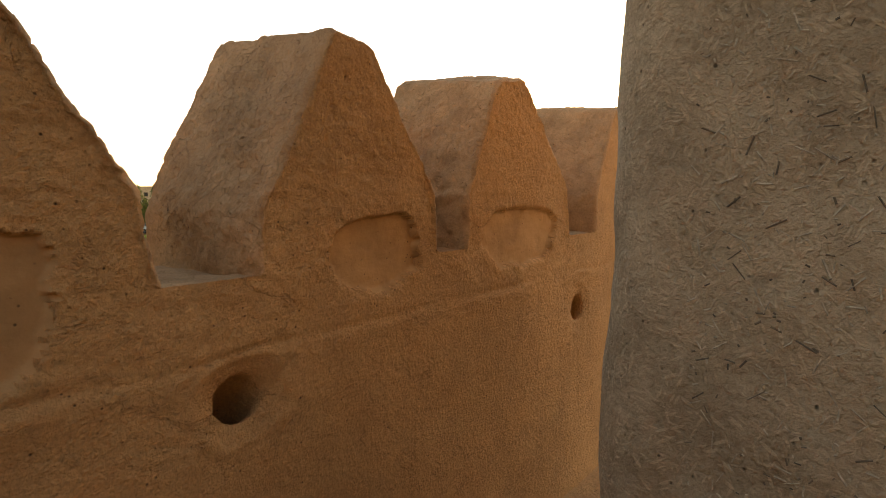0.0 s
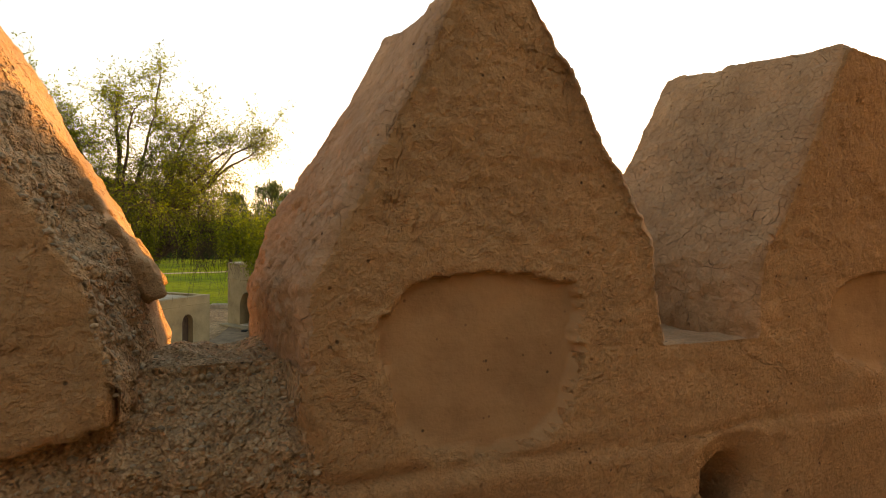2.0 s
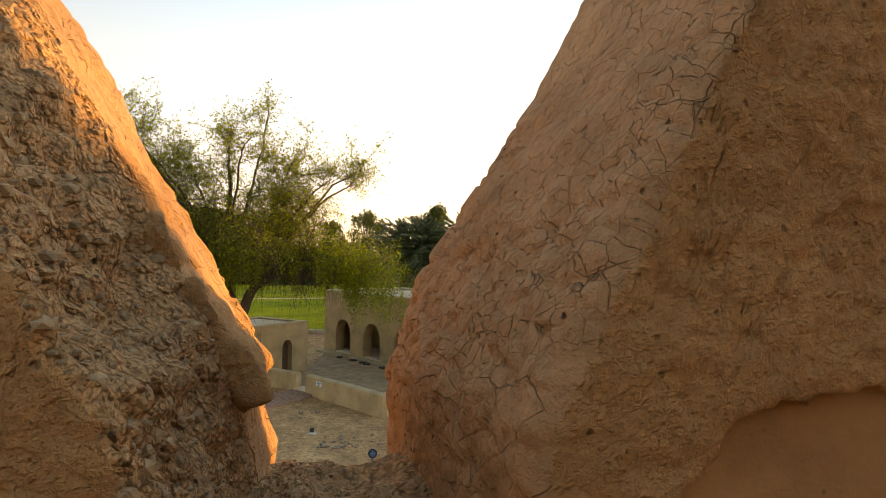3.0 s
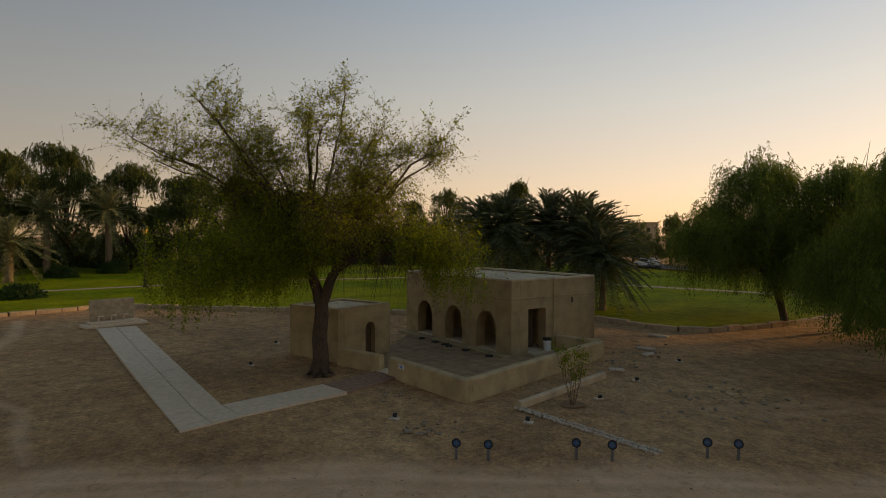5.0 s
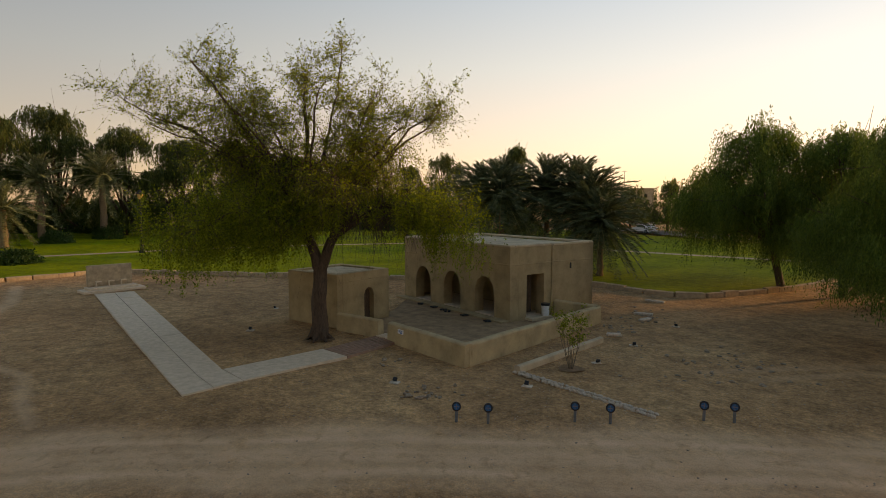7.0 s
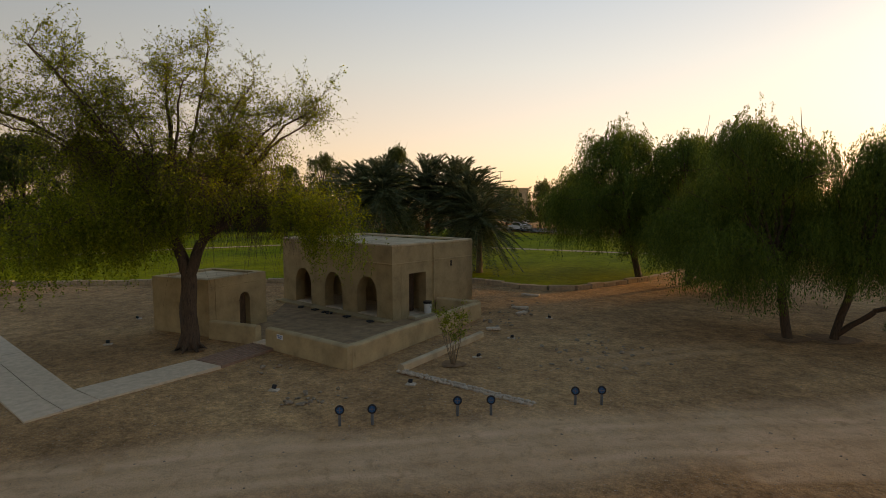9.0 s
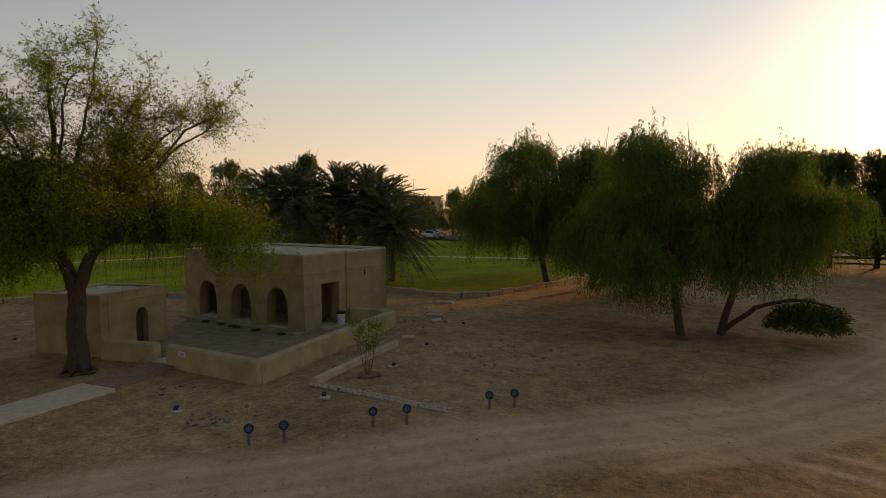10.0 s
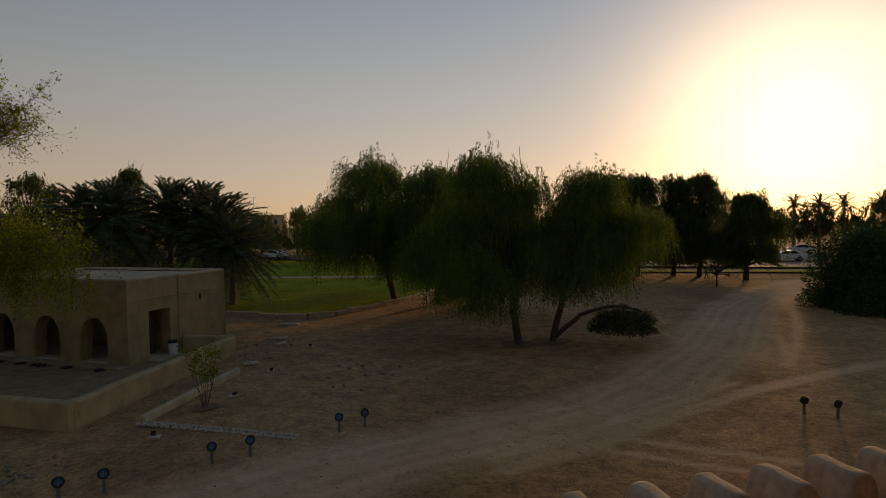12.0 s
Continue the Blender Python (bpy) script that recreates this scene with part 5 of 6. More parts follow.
strip("pavement_park", [(-44.5, 0.0), (-53, 2.4), (-67, 3.4), (-68, 8), (-67.3, 14), (-66.8, 22), (-63, 36), (-57, 48.5), (-46, 54.5), (-35.5, 57.5), (-28, 58.2), (-10, 60.5)], 0.75, 0.215, STONE, "pale paved path winding across the lawn", "path")
strip("road_far", [(-160, 128), (-138, 129.7), (-90, 112), (-54.8, 100.5), (-30, 88), (0, 80), (26, 77.5), (60, 74)], 4.6, 0.23, ASPHALT, "grey asphalt road at the far side of the park", "road")
strip("road_car_park", [(10, 99), (30, 99), (64, 95)], 14.0, 0.1, ASPHALT, "asphalt car park glinting in the low sun", "road")
strip("trim_verge", [(8, 68.5), (16, 68.8), (24, 68.6), (40, 66.5)], 1.3, 0.12, lawn_material(), "narrow green verge beside the road", "lawn")
strip("trim_road_kerb", [(-10, 74.2), (8, 71.2), (24, 70.3), (44, 68.0)], 0.15, 0.16, PAVING, "pale kerb of the road", "kerb")

kerb = thing("kerb", pose(0, 0, 0), "low kerb of tan sandstone blocks round the lawn", "kerb", kind="structure")
kerb_meshes = []
for k in range(5):
    krng = random.Random(k)
    bm = boxed(-0.5, 0.5, -0.2, 0.2, -0.08, 0.27 + krng.uniform(-0.02, 0.03), 0.03, 1)
    wobble(bm, 0.03, 2.0 + k)
    me = bpy.data.meshes.new("kerb_stone")
    bm.to_mesh(me)
    bm.free()
    me.materials.append(STONE)
    kerb_meshes.append(me)
krng = random.Random(5)
for a, b in zip(KERB, KERB[1:]):
    L, ang = math.dist(a, b), math.degrees(math.atan2(b[1] - a[1], b[0] - a[0]))
    n = max(1, round(L / 1.25))
    if a[1] >= 48:
        break
    for i in range(n):
        f = (i + 0.5) / n
        o = new("kerb_stone", krng.choice(kerb_meshes))
        o.parent = kerb
        o.matrix_basis = pose(a[0] + (b[0] - a[0]) * f, a[1] + (b[1] - a[1]) * f, krng.uniform(-0.02, 0.02), krng.uniform(-2, 2), 0, ang + krng.uniform(-3, 3)) @ Matrix.Diagonal((L / n * krng.uniform(0.93, 0.985), 1, 1, 1))

# the paved way to the yard: two rows of slabs, then reddish blocks at the gate
way = thing("pavement_way", pose(0, 0, 0), "pale concrete slab path bending towards the yard gate", "path", kind="structure")


def paved(p0, p1, q0, q1, n, cols, material, gap=0.012, skip=()):
    """Slabs between the edge p0-p1 and the edge q0-q1."""
    prng = random.Random(n)
    for i in range(n):
        for c in range(cols):
            def at(f, g):
                x = (p0[0] + (p1[0] - p0[0]) * f) * (1 - g) + (q0[0] + (q1[0] - q0[0]) * f) * g
                y = (p0[1] + (p1[1] - p0[1]) * f) * (1 - g) + (q0[1] + (q1[1] - q0[1]) * f) * g
                return x, y
            e = gap / 2
            cs = [at(i / n + e / 2 / n, c / cols + e), at((i + 1) / n - e / 2 / n, c / cols + e), at((i + 1) / n - e / 2 / n, (c + 1) / cols - e), at(i / n + e / 2 / n, (c + 1) / cols - e)]
            z = 0.05 + prng.uniform(-0.004, 0.004)
            verts = [(x, y, -0.06) for x, y in cs] + [(x, y, z + prng.uniform(-0.003, 0.003)) for x, y in cs]
            link("paving_slab", verts, [(4, 5, 6, 7), (0, 1, 5, 4), (1, 2, 6, 5), (2, 3, 7, 6), (3, 0, 4, 7)], material, way)


paved((-39.9, 9.25), (-19.6, 7.05), (-39.5, 11.3), (-19.75, 8.75), 16, 2, PAVING)
paved((-19.6, 7.05), (-18.02, 6.9), (-19.75, 8.75), (-18.15, 8.75), 1, 2, PAVING)
paved((-18.15, 8.77), (-18.25, 12.6), (-19.75, 8.77), (-19.75, 12.5), 4, 1, PAVING)
paved((-18.25, 12.65), (-18.7, 15.1), (-19.75, 12.55), (-20.15, 15.3), 12, 8, BRICK_PAVING, 0.05)

# the stone monument at the end of the path
mon = thing("stone_fountain", pose(-41.2, 10.45, 0, 0, 0, -86), "long low stone wall with three small spouts on a step", "fountain")
part("step", boxed(-1.75, 1.75, -0.45, 0.9, 0, 0.16, 0.02), PAVING, mon)
part("upper_step", boxed(-1.4, 1.4, -0.35, 0.55, 0.16, 0.3, 0.02), PAVING, mon)
part("back_wall", boxed(-1.25, 1.25, -0.35, -0.1, 0.3, 1.6, 0.02), STONE, mon)
for x in (-0.7, 0.0, 0.7):
    bm = bmesh.new()
    box(bm, x - 0.17, x + 0.17, 0.0, 0.12, 0.56, 0.64, 0.01)
    box(bm, x + 0.10, x + 0.17, 0.0, 0.12, 0.3, 0.56, 0.01)
    part("spout", bm, PAVING, mon)

# ---- the yard's small things ----
plate = thing("notice_plate", pose(-18.35, 15.12, 0.52, 0, 0, -4), "small white notice plate with blue writing on the yard wall", "sign")
part("plate", boxed(-0.19, 0.19, -0.018, 0.0, -0.09, 0.09, 0.004), WHITE_PAINT, plate)
for k, (w, z) in enumerate(((0.14, 0.045), (0.12, 0.012), (0.14, -0.02), (0.09, -0.052))):
    part("writing", boxed(-w, w, -0.021, -0.0185, z - 0.009, z + 0.009), BLUE_INK, plate)
bin_ = thing("litter_bin", pose(-17.7, 23.4, 0) @ Matrix.Scale(0.85, 4), "small pale litter bin with a dark rim", "bin")
bm = bmesh.new()
cyl(bm, 0, 0, 0, 0.72, 0.19, 0.23, 16)
part("body", bm, WHITE_PAINT, bin_, "white bin body")
bm = bmesh.new()
cyl(bm, 0, 0, 0.722, 0.84, 0.255, 0.25, 16)
part("lid", bm, BLACK_METAL, bin_, "dark lid")
SHOES = "dark shoes on the yard floor"
for x, y in ((-6.2, -0.75), (-5.0, -0.72), (-4.1, -0.75), (-3.7, -0.8), (-2.4, -0.75), (-0.7, -0.75)):
    p = HOUSE @ Vector((x, y, 0.02))
    bm = bmesh.new()
    for s in (-0.09, 0.09):
        box(bm, s - 0.07, s + 0.07, -0.15, 0.15, 0, 0.07, 0.025)
    tagged(part("shoes", bm, BLACK_METAL, m=pose(p.x, p.y, p.z, 0, 0, x * 37)), "dark pair of shoes standing before the arcade", "shoes", SHOES)

p = HUT @ Vector((-HUT_W - 0.12, 0.5, 0))
tagged(part("leaning_board", boxed(-0.04, 0.04, -0.35, 0.35, 0, 1.05, 0.01), BLACK_METAL, m=pose(p.x, p.y, -0.02, 0, 6, 10)), "dark board leaning against the wash house", "board")
tagged(part("pavement_gate_step", boxed(-0.45, 0.45, -0.25, 0.3, -0.05, 0.09, 0.02), PAVING, m=pose(-19.62, 15.45, 0, 0, 0, 5)), "pale worn step in the yard gateway", "step", kind="structure")
# stone border and the shrub inside it
edging = mud_wall("trim_border", (-13.1, 15.75), (-13.42, 21.3), 0.2, 0.24, "low pale rendered border beside the yard", 0.06)
edging.data.materials[0] = RENDER_ROOF
border = thing("stone_row", pose(0, 0, 0), "row of whitewashed rough stones set in the ground", "stone row")
srng = random.Random(9)
stone_meshes = []
for k in range(4):
    bm = bmesh.new()
    bmesh.ops.create_icosphere(bm, subdivisions=1, radius=1)
    wobble(bm, 0.35, 1.1 + k * 0.2)
    me = bpy.data.meshes.new("stone")
    bm.to_mesh(me)
    bm.free()
    me.materials.append(WHITE_STONE)
    stone_meshes.append(me)
for i in range(64):
    f = i / 63
    for row in (-0.09, 0.09):
        o = new("stone", srng.choice(stone_meshes))
        o.parent = border
        o.matrix_basis = pose(-13.1 + 4.9 * f + srng.uniform(-0.03, 0.03), 15.7 - 0.35 * f + row + srng.uniform(-0.04, 0.04), 0.02, 0, 0, srng.uniform(0, 360)) @ Matrix.Diagonal((srng.uniform(0.05, 0.09), srng.uniform(0.045, 0.08), srng.uniform(0.04, 0.07), 1))


def shrub(at):
    rng = np.random.default_rng(77)
    tree = thing("shrub", pose(at[0], at[1], 0), "thin young shrub with bare stems and yellowish leaves", "shrub")
    lines, pos, dirs = [], [], []
    for k in range(8):
        a = k * 2.4
        h = rng.uniform(1.25, 1.95)
        r = rng.uniform(0.3, 0.85)
        stem = grow(rng, (0.05 * math.cos(a), 0.05 * math.sin(a), -0.05), (r * math.cos(a), r * math.sin(a), h), 0.016, 0.005, 7, 0.08, 0.0)
        lines.append(stem)
        for _ in range(9):
            q = stem[int(rng.integers(3, 8))][0]
            w = rng.normal(size=3) * 0.17 + np.array((0, 0, 0.12))
            lines.append([(q, 0.005), (q + w, 0.003)])
            m = 20
            f = rng.uniform(0.2, 1.1, m)[:, None]
            if q[2] > 0.95:
                pos.append(q + w * f + rng.normal(size=(m, 3)) * 0.05)
                dirs.append(rng.normal(size=(m, 3)))
    tubes_mesh("stems", lines, TWIG, tree, 4)
    leaves_mesh("foliage", np.concatenate(pos), np.concatenate(dirs), 0.08, 0.04, LEAF_LIGHT, tree, 3)


shrub((-12.1, 17.3))
DAMP = speckled("damp_earth", (0.31, 0.175, 0.088), 6, 0.95, 0.02, 0.4)
for (x, y, r) in ((-12.1, 17.3, 0.42), (-3.1, 27.9, 0.8), (-1.6, 28.7, 0.9), (-21.4, 13.35, 0.6)):
    bm = bmesh.new()
    ring = [bm.verts.new((r * (1 + 0.12 * math.sin(3 * a) + 0.06 * math.sin(7 * a)) * math.cos(a), r * (1 + 0.12 * math.sin(3 * a)) * math.sin(a), 0.014)) for a in (2 * math.pi * k / 28 for k in range(28))]
    c = bm.verts.new((0, 0, 0.008))
    for a, b in zip(ring, ring[1:] + ring[:1]):
        bm.faces.new((a, b, c))
    tagged(part("ground_basin", bm, DAMP, m=pose(x, y, 0)), "dark damp earth round a trunk", "soil", kind="structure")


# ---- lights set in the ground ----
def bollard_light(at, turn):
    b = thing("garden_light", pose(at[0], at[1], -0.02, 0, 0, turn), "short dark garden light with a round blue lens", "garden light", "garden lights along the track")
    bm = bmesh.new()
    box(bm, -0.035, 0.035, -0.03, 0.03, 0, 0.30, 0.008, 1)
    part("post", bm, GREY_METAL, b)
    bm = bmesh.new()
    vs = cyl(bm, 0, 0, -0.055, 0.055, 0.115, 0.115, 20)
    bmesh.ops.bevel(bm, geom=[e for e in bm.edges if len(e.link_faces) == 2 and e.calc_face_angle(0) > 1], offset=0.015, segments=2, affect="EDGES")
    head = part("head", bm, BLACK_METAL, b, m=pose(0, 0, 0.41, 90 - 12, 0, 0))
    bm = bmesh.new()
    cyl(bm, 0, 0, 0.05, 0.062, 0.08, 0.078, 20)
    lens = part("lens", bm, BLUE_GLASS, head, "blue glass lens")
    bm = bmesh.new()
    box(bm, -0.06, 0.06, -0.008, 0.008, 0.0625, 0.066)
    box(bm, -0.008, 0.008, -0.06, 0.06, 0.0625, 0.066)
    part("cross_bar", bm, GREY_METAL, head)
    bm = bmesh.new()
    box(bm, -0.022, 0.022, -0.02, 0.02, 0.28, 0.32, 0.005, 1)
    part("neck", bm, BLACK_METAL, b)
    return b


first_light = bollard_light((-11.437, 11.34), 48)
for x, y, turn in ((-10.826, 11.853, 40), (-9.412, 13.551, 30), (-8.725, 14.078, 28), (-7.205, 15.98, 20), (-6.635, 16.436, 18), (5.47, 19.34, 200), (6.24, 19.12, 215)):
    copy_thing(first_light, pose(x, y, -0.02, 0, 0, turn))


def spot(at, turn):
    b = thing("ground_spotlight", pose(at[0], at[1], 0, 0, 0, turn), "small black ground spotlight on a pale stone base", "spotlight", "ground spotlights")
    bm = boxed(-0.15, 0.15, -0.1, 0.1, -0.04, 0.02, 0.02, 1)
    wobble(bm, 0.02, 4)
    part("base", bm, WHITE_STONE, b)
    bm = boxed(-0.065, 0.065, -0.035, 0.035, 0, 0.12, 0.012, 1)
    part("head", bm, BLACK_METAL, b, m=pose(-0.03, 0.02, 0.03, -35, 0, 0))
    return b


SPOTS = [(-14.95, 12.14), (-11.9, 18.54), (-24.73, 11.97), (-28.62, 15.13), (-12.62, 26.16), (-12.24, 21.71)]
first_spot = spot((-11.97, 14.84), 20)
for x, y in SPOTS:
    copy_thing(first_spot, pose(x, y, 0, 0, 0, (x * 71) % 360))


# loose stones
def rubble():
    rng = random.Random(21)
    verts, faces = [], []
    base = bmesh.new()
    bmesh.ops.create_icosphere(base, subdivisions=1, radius=1)
    bv = [v.co.copy() for v in base.verts]
    bf = [[v.index for v in f.verts] for f in base.faces]
    base.free()

    def stone(x, y, s):
        o = len(verts)
        k = rng.uniform(0, 50)
        a = rng.uniform(0, 6.28)
        sx, sy, sz = s * rng.uniform(0.8, 1.5), s * rng.uniform(0.6, 1.0), s * rng.uniform(0.4, 0.7)
        for v in bv:
            w = 1 + 0.5 * n3(v.x + k, v.y, v.z, 1.2)
            px, py = v.x * sx * w, v.y * sy * w
            verts.append((x + px * math.cos(a) - py * math.sin(a), y + px * math.sin(a) + py * math.cos(a), -0.02 + sz * 0.5 + v.z * sz * w))
        for f in bf:
            faces.append([o + i for i in f])
    for _ in range(900):
        stone(rng.uniform(-24, 10), rng.uniform(4, 26), rng.uniform(0.012, 0.03))
    for cx, cy, r, n in ((-13.6, 12.3, 0.9, 26), (-14.4, 26.5, 1.2, 26), (-13.8, 24.0, 0.8, 14), (-9.0, 21.0, 3.0, 60), (-16.8, 13.4, 0.6, 8), (-15.5, 28.5, 1.0, 10)):
        for _ in range(n):
            stone(rng.gauss(cx, r * 0.5), rng.gauss(cy, r * 0.5), rng.uniform(0.03, 0.11))
    tagged(link("loose_stones", verts, faces, RUBBLE), "scattered small stones and rubble on the sand", "stones", kind="stuff")


rubble()
CURBS = "fallen kerb stones"
for x, y, a, l in ((-14.9, 27.6, 20, 0.9), (-14.2, 26.4, 80, 0.7), (-13.6, 22.6, 35, 0.6), (-16.2, 31.4, 5, 1.1)):
    bm = boxed(-l / 2, l / 2, -0.12, 0.12, -0.03, 0.1, 0.03, 1)
    wobble(bm, 0.03, 3)
    tagged(part("kerb_block", bm, WHITE_STONE, m=pose(x, y, 0, 0, 0, a)), "pale loose kerb stone lying on the sand", "stone block", CURBS)

# ---- lamp posts, vehicles and distant building ----
def lantern_post(at, h):
    b = thing("street_lamp", pose(at[0], at[1], 0.2), "black ornamental lamp post with an amber lantern", "street lamp")
    bm = bmesh.new()
    cyl(bm, 0, 0, 0, 0.25, 0.3, 0.26, 12)
    cyl(bm, 0, 0, 0.25, 1.2, 0.2, 0.12, 12)
    cyl(bm, 0, 0, 1.2, 1.3, 0.17, 0.15, 12)
    part("foot", bm, BLACK_METAL, b)
    bm = bmesh.new()
    cyl(bm, 0, 0, 1.3, h - 1.5, 0.09, 0.07, 10)
    part("pole", bm, BLACK_METAL, b)
    bm = bmesh.new()
    cyl(bm, 0, 0, h - 1.5, h - 0.95, 0.16, 0.3, 8)
    part("lantern", bm, LAMP_GLASS, b, "amber lantern glass")
    bm = bmesh.new()
    cyl(bm, 0, 0, h - 0.95, h - 0.5, 0.34, 0.05, 8)
    cyl(bm, 0, 0, h - 0.5, h - 0.2, 0.05, 0.02, 8)
    part("cap", bm, BLACK_METAL, b)


lantern_post((-65.6, 18.9), 7.0)


def tall_lamp(at, h, group="tall road lamps"):
    b = thing("road_lamp", pose(at[0], at[1], 0), "tall thin grey road lamp", "street lamp", group)
    bm = bmesh.new()
    cyl(bm, 0, 0, 0, h, 0.12, 0.07, 8)
    part("pole", bm, GREY_METAL, b)
    part("lamp_head", boxed(-0.9, 0.9, -0.15, 0.15, h, h + 0.14, 0.04), GREY_METAL, b)


for x, y, h in ((-99.0, 175.0, 15.5), (-75.5, 70.0, 9.5), (-24.0, 84.0, 12.0), (49.0, 100.0, 9.0), (-152, 137, 10)):
    tall_lamp((x, y), h)


def vehicle(name, at, turn, length, width, profile, windows, wheel_r, axles, label, category, z=0.23, group=""):
    """Body from a side outline (x along, z up), glass let into the cabin, four wheels."""
    v = thing(name, pose(at[0], at[1], z, 0, 0, turn), label, category, group)
    bm = bmesh.new()
    n = len(profile)
    left = [bm.verts.new((x, -width / 2 * (0.86 if zz > 0.95 * max(p[1] for p in profile) else 1.0), zz)) for x, zz in profile]
    right = [bm.verts.new((x, width / 2 * (0.86 if zz > 0.95 * max(p[1] for p in profile) else 1.0), zz)) for x, zz in profile]
    bm.faces.new(left)
    bm.faces.new(list(reversed(right)))
    for i in range(n):
        bm.faces.new((left[i], right[i], right[(i + 1) % n], left[(i + 1) % n]))
    bmesh.ops.bevel(bm, geom=[e for e in bm.edges], offset=0.05, segments=2, affect="EDGES")
    part("body", bm, CAR_WHITE, v, smooth=False)
    for pts in windows:
        for s in (-1, 1):
            bm = bmesh.new()
            a = [bm.verts.new((x, s * (width / 2 * 0.90 + 0.02), zz)) for x, zz in pts]
            b = [bm.verts.new((x, s * (width / 2 + 0.012), zz)) for x, zz in pts]
            bm.faces.new(a)
            bm.faces.new(b)
            for i in range(len(pts)):
                j = (i + 1) % len(pts)
                bm.faces.new((a[i], a[j], b[j], b[i]))
            part("window", bm, CAR_GLASS, v, "dark window glass")
    for x in axles:
        for s in (-1, 1):
            bm = bmesh.new()
            cyl(bm, 0, 0, -0.11, 0.11, wheel_r, wheel_r, 18)
            w = part("wheel", bm, TYRE, v, "black tyre", m=pose(x, s * (width / 2 - 0.09), wheel_r, 90, 0, 0))
            bm = bmesh.new()
            cyl(bm, 0, 0, -0.118, 0.118, wheel_r * 0.6, wheel_r * 0.6, 14)
            part("rim", bm, GREY_METAL, w, "grey rim")
    for x in (min(p[0] for p in profile) + 0.03, max(p[0] for p in profile) - 0.03):
        for s in (-1, 1):
            part("headlight" if x > 0 else "tail_light", boxed(x - 0.06, x + 0.06, s * width * 0.36 - 0.16, s * width * 0.36 + 0.16, 0.62, 0.78, 0.02, 1), LAMP_GLASS, v)
    return v


SEDAN = [(-2.25, 0.35), (2.25, 0.32), (2.3, 0.68), (2.05, 0.86), (1.05, 0.98), (0.35, 1.42), (-0.85, 1.46), (-1.75, 1.06), (-2.3, 1.0)]
SEDAN_W = [[(0.85, 0.99), (0.3, 1.35), (-0.25, 1.38), (-0.25, 0.99)], [(-0.32, 0.99), (-0.32, 1.38), (-0.85, 1.36), (-1.35, 1.03)]]
sedan = vehicle("car", (-48.6, 92.2), 160, 4.6, 1.8, SEDAN, SEDAN_W, 0.33, (-1.4, 1.4), "white saloon car parked by the far road", "car")
copy_thing(sedan, pose(29.5, 86.5, 0.1, 0, 0, 172))["label"] = "white saloon car shining in the low sun"
copy_thing(sedan, pose(38.6, 106.0, 0.1, 0, 0, 172))["label"] = "white saloon car in the car park"
copy_thing(sedan, pose(-58.0, 97.5, 0.23, 0, 0, 155))["label"] = "white saloon car parked beside palms"
BUS = [(-3.6, 0.4), (3.6, 0.4), (3.75, 1.3), (3.5, 2.7), (3.2, 2.85), (-3.5, 2.85), (-3.7, 2.6), (-3.7, 0.9)]
BUS_W = [[(x, 1.5), (x + 0.95, 1.5), (x + 0.95, 2.3), (x, 2.3)] for x in (-3.3, -2.2, -1.1, 0.0, 1.1)] + [[(2.2, 1.4), (3.2, 1.4), (3.1, 2.35), (2.2, 2.35)]]
vehicle("minibus", (-63.5, 119.5), 158, 7.4, 2.1, BUS, BUS_W, 0.4, (-2.3, 2.3), "white minibus with a row of side windows", "bus", z=0.05)
VAN = [(-2.5, 0.4), (2.5, 0.4), (2.6, 1.0), (1.9, 1.25), (1.2, 2.1), (-2.4, 2.2), (-2.55, 1.0)]
vehicle("van", (-117, 106), 150, 5.1, 1.9, VAN, [[(1.5, 1.3), (1.0, 1.95), (0.2, 1.95), (0.2, 1.3)], [(-2.2, 1.3), (-2.2, 1.95), (0.0, 1.95), (0.0, 1.3)]], 0.36, (-1.6, 1.6), "white van on the far road", "van", z=0.05)

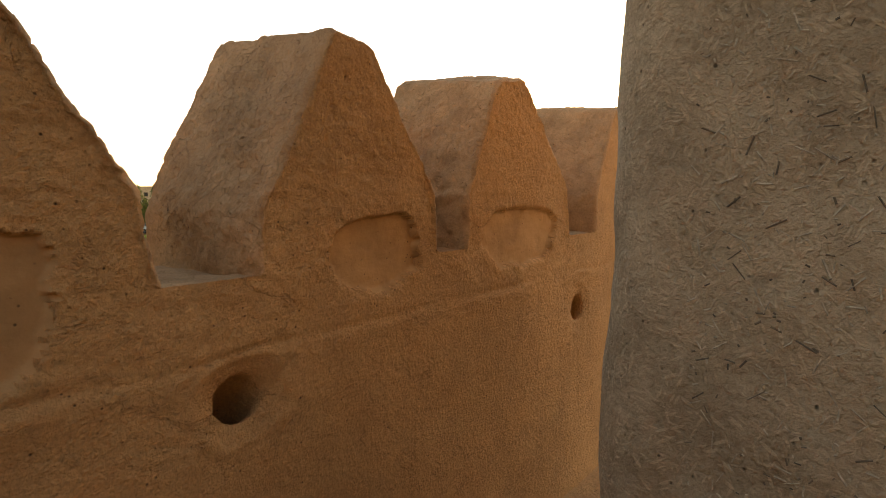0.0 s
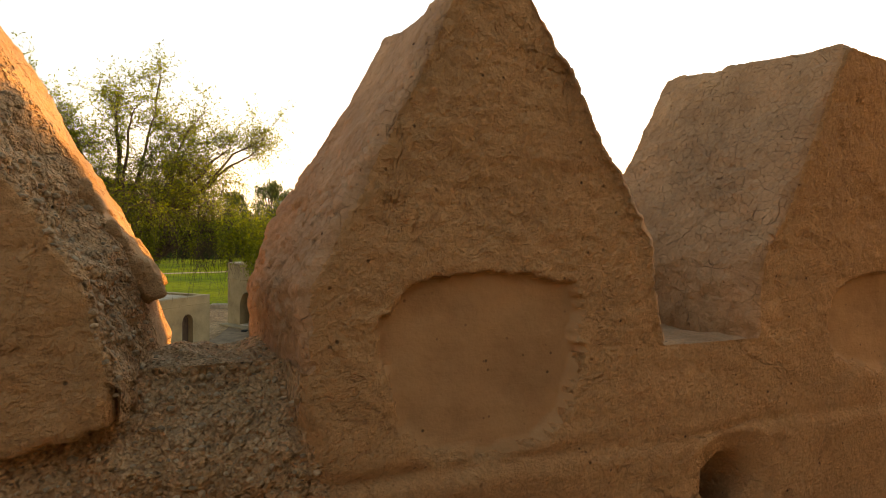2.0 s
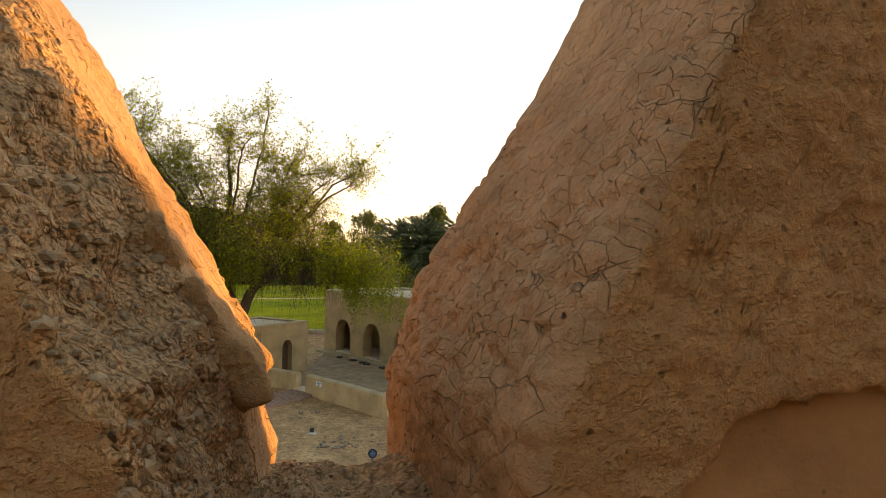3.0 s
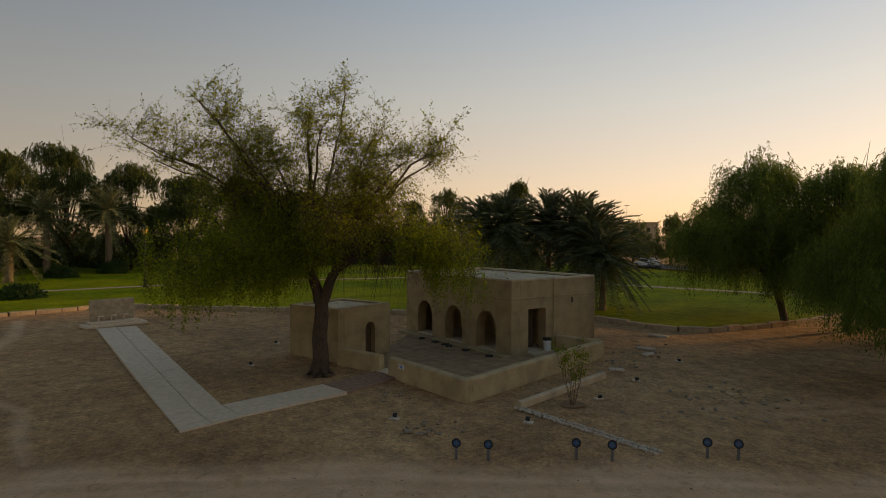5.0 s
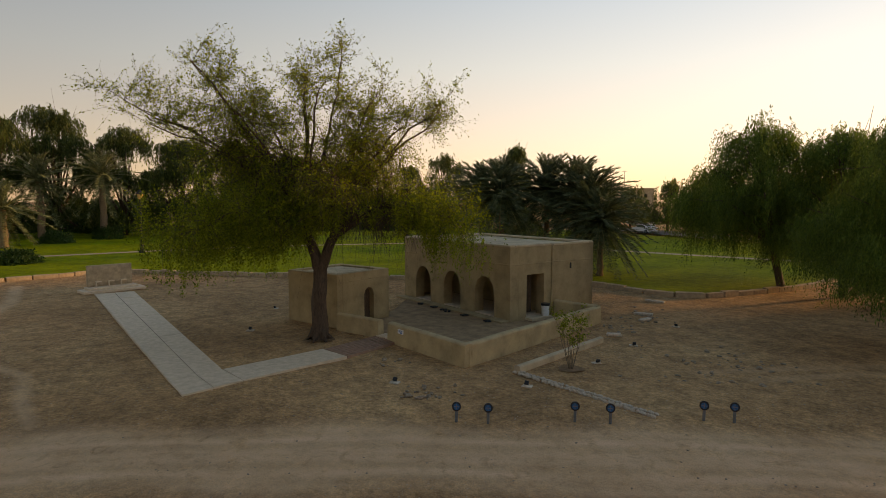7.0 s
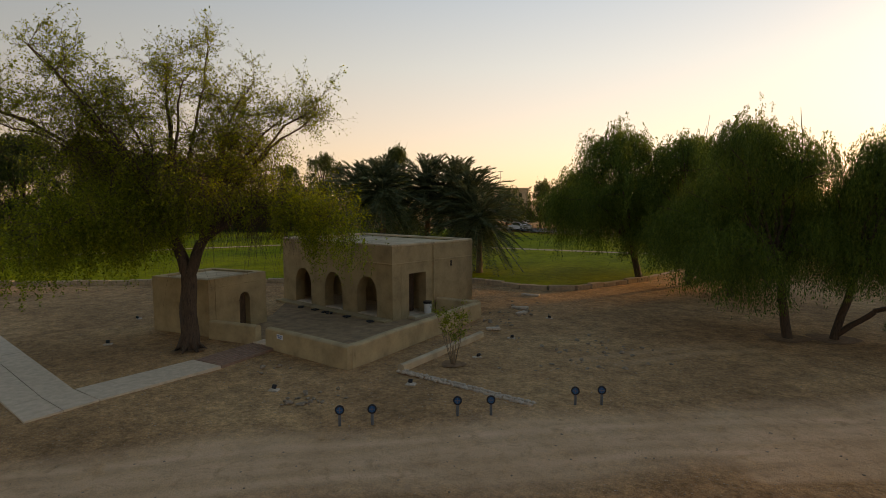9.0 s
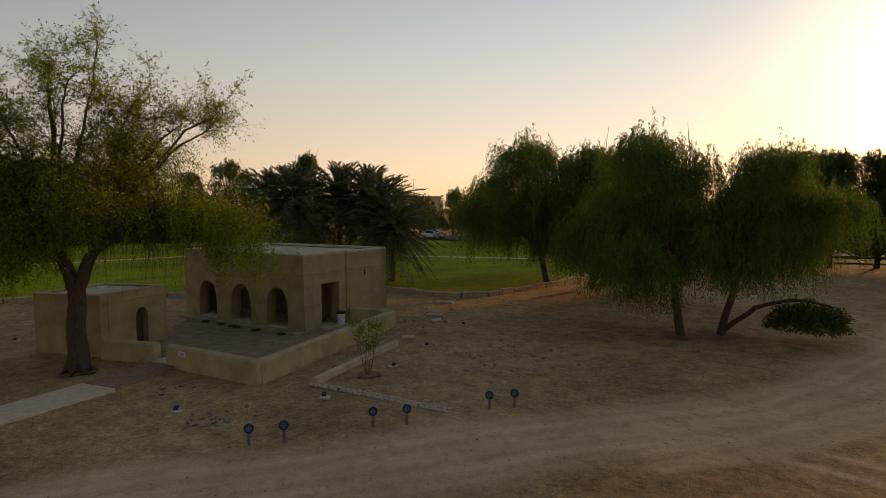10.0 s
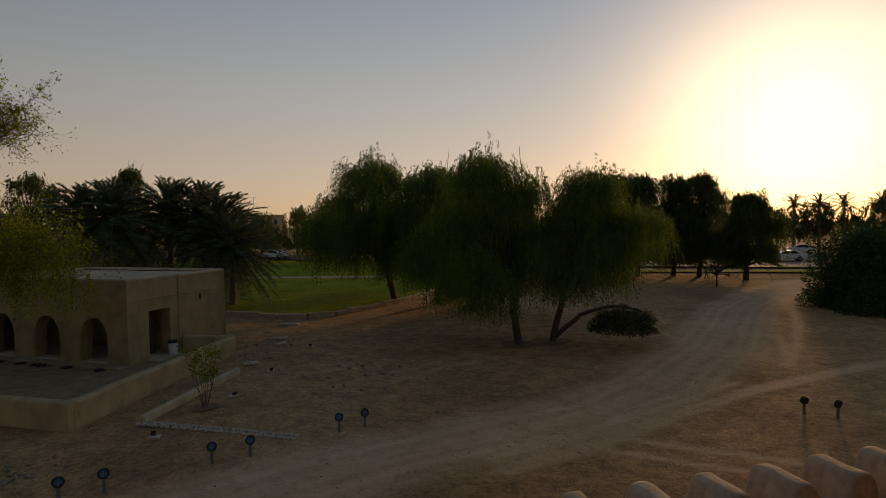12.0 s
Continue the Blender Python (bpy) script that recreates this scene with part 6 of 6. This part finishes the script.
far_house = thing("distant_house", pose(-148.6, 263, 0, 0, 0, 30), "distant pale flat-roofed house above the trees", "house")
part("wall", boxed(-14, 14, -6, 6, 0, 11.5, 0.1), RENDER_ROOF, far_house)
part("roof", boxed(-14.4, 14.4, -6.4, 6.4, 11.5, 12.1, 0.1), RENDER_ROOF, far_house)
part("roof_room", boxed(-9, -2, -4, 4, 12.1, 14.6, 0.1), RENDER_ROOF, far_house)
for x in (-10, -5, 0, 5, 10):
    for z in (3, 7.5):
        part("window", boxed(x - 0.8, x + 0.8, -6.1, -5.98, z, z + 1.8), CAR_GLASS, far_house)

# ---- the fort's lower outer wall with its own merlons, seen from above ----
OUT = pose(-0.30, 7.78, 0, 0, 0, math.degrees(math.atan2(0.42, 0.84)))
low = thing("wall_outwork", OUT, "low crenellated mud wall below the roof with worn rounded merlons", "wall", kind="structure")
bm = boxed(-2.6, 8.2, -0.32, 0.32, 0, 2.14, 0.04)
part("wall", bm, MUD, low)
lo_verts = [(-0.31, 0), (-0.31, 0.12), (-0.12, 0.57), (-0.08, 0.6), (0.08, 0.6), (0.12, 0.57), (0.31, 0.12), (0.31, 0)]
for k in range(-3, 11):
    bm = bmesh.new()
    rows = []
    for j in range(13):
        y = -0.31 + 0.62 * j / 12
        ins = 0.03 if j in (0, 12) else 0.0
        rows.append([bm.verts.new((x * (1 - ins * 2), y, z * (1 - ins))) for x, z in profile_at(lo_verts, 26)])
    for a, b in zip(rows, rows[1:]):
        for i in range(25):
            bm.faces.new((a[i], a[i + 1], b[i + 1], b[i]))
    bm.faces.new(rows[0])
    bm.faces.new(list(reversed(rows[-1])))
    for v in bm.verts:
        c = v.co
        v.co = c + Vector((n3(c.x + k * 9, c.y, c.z, 5), n3(c.x, c.y + k * 5, c.z, 5), n3(c.x, c.y, c.z + k, 6))) * 0.018
        v.co.z -= 0.0 if v.co.z > 0.05 else 0.04
    part("merlon", bm, WEATHERED, low, smooth=True, m=pose(0.80 * k - 0.2, 0, 2.14))
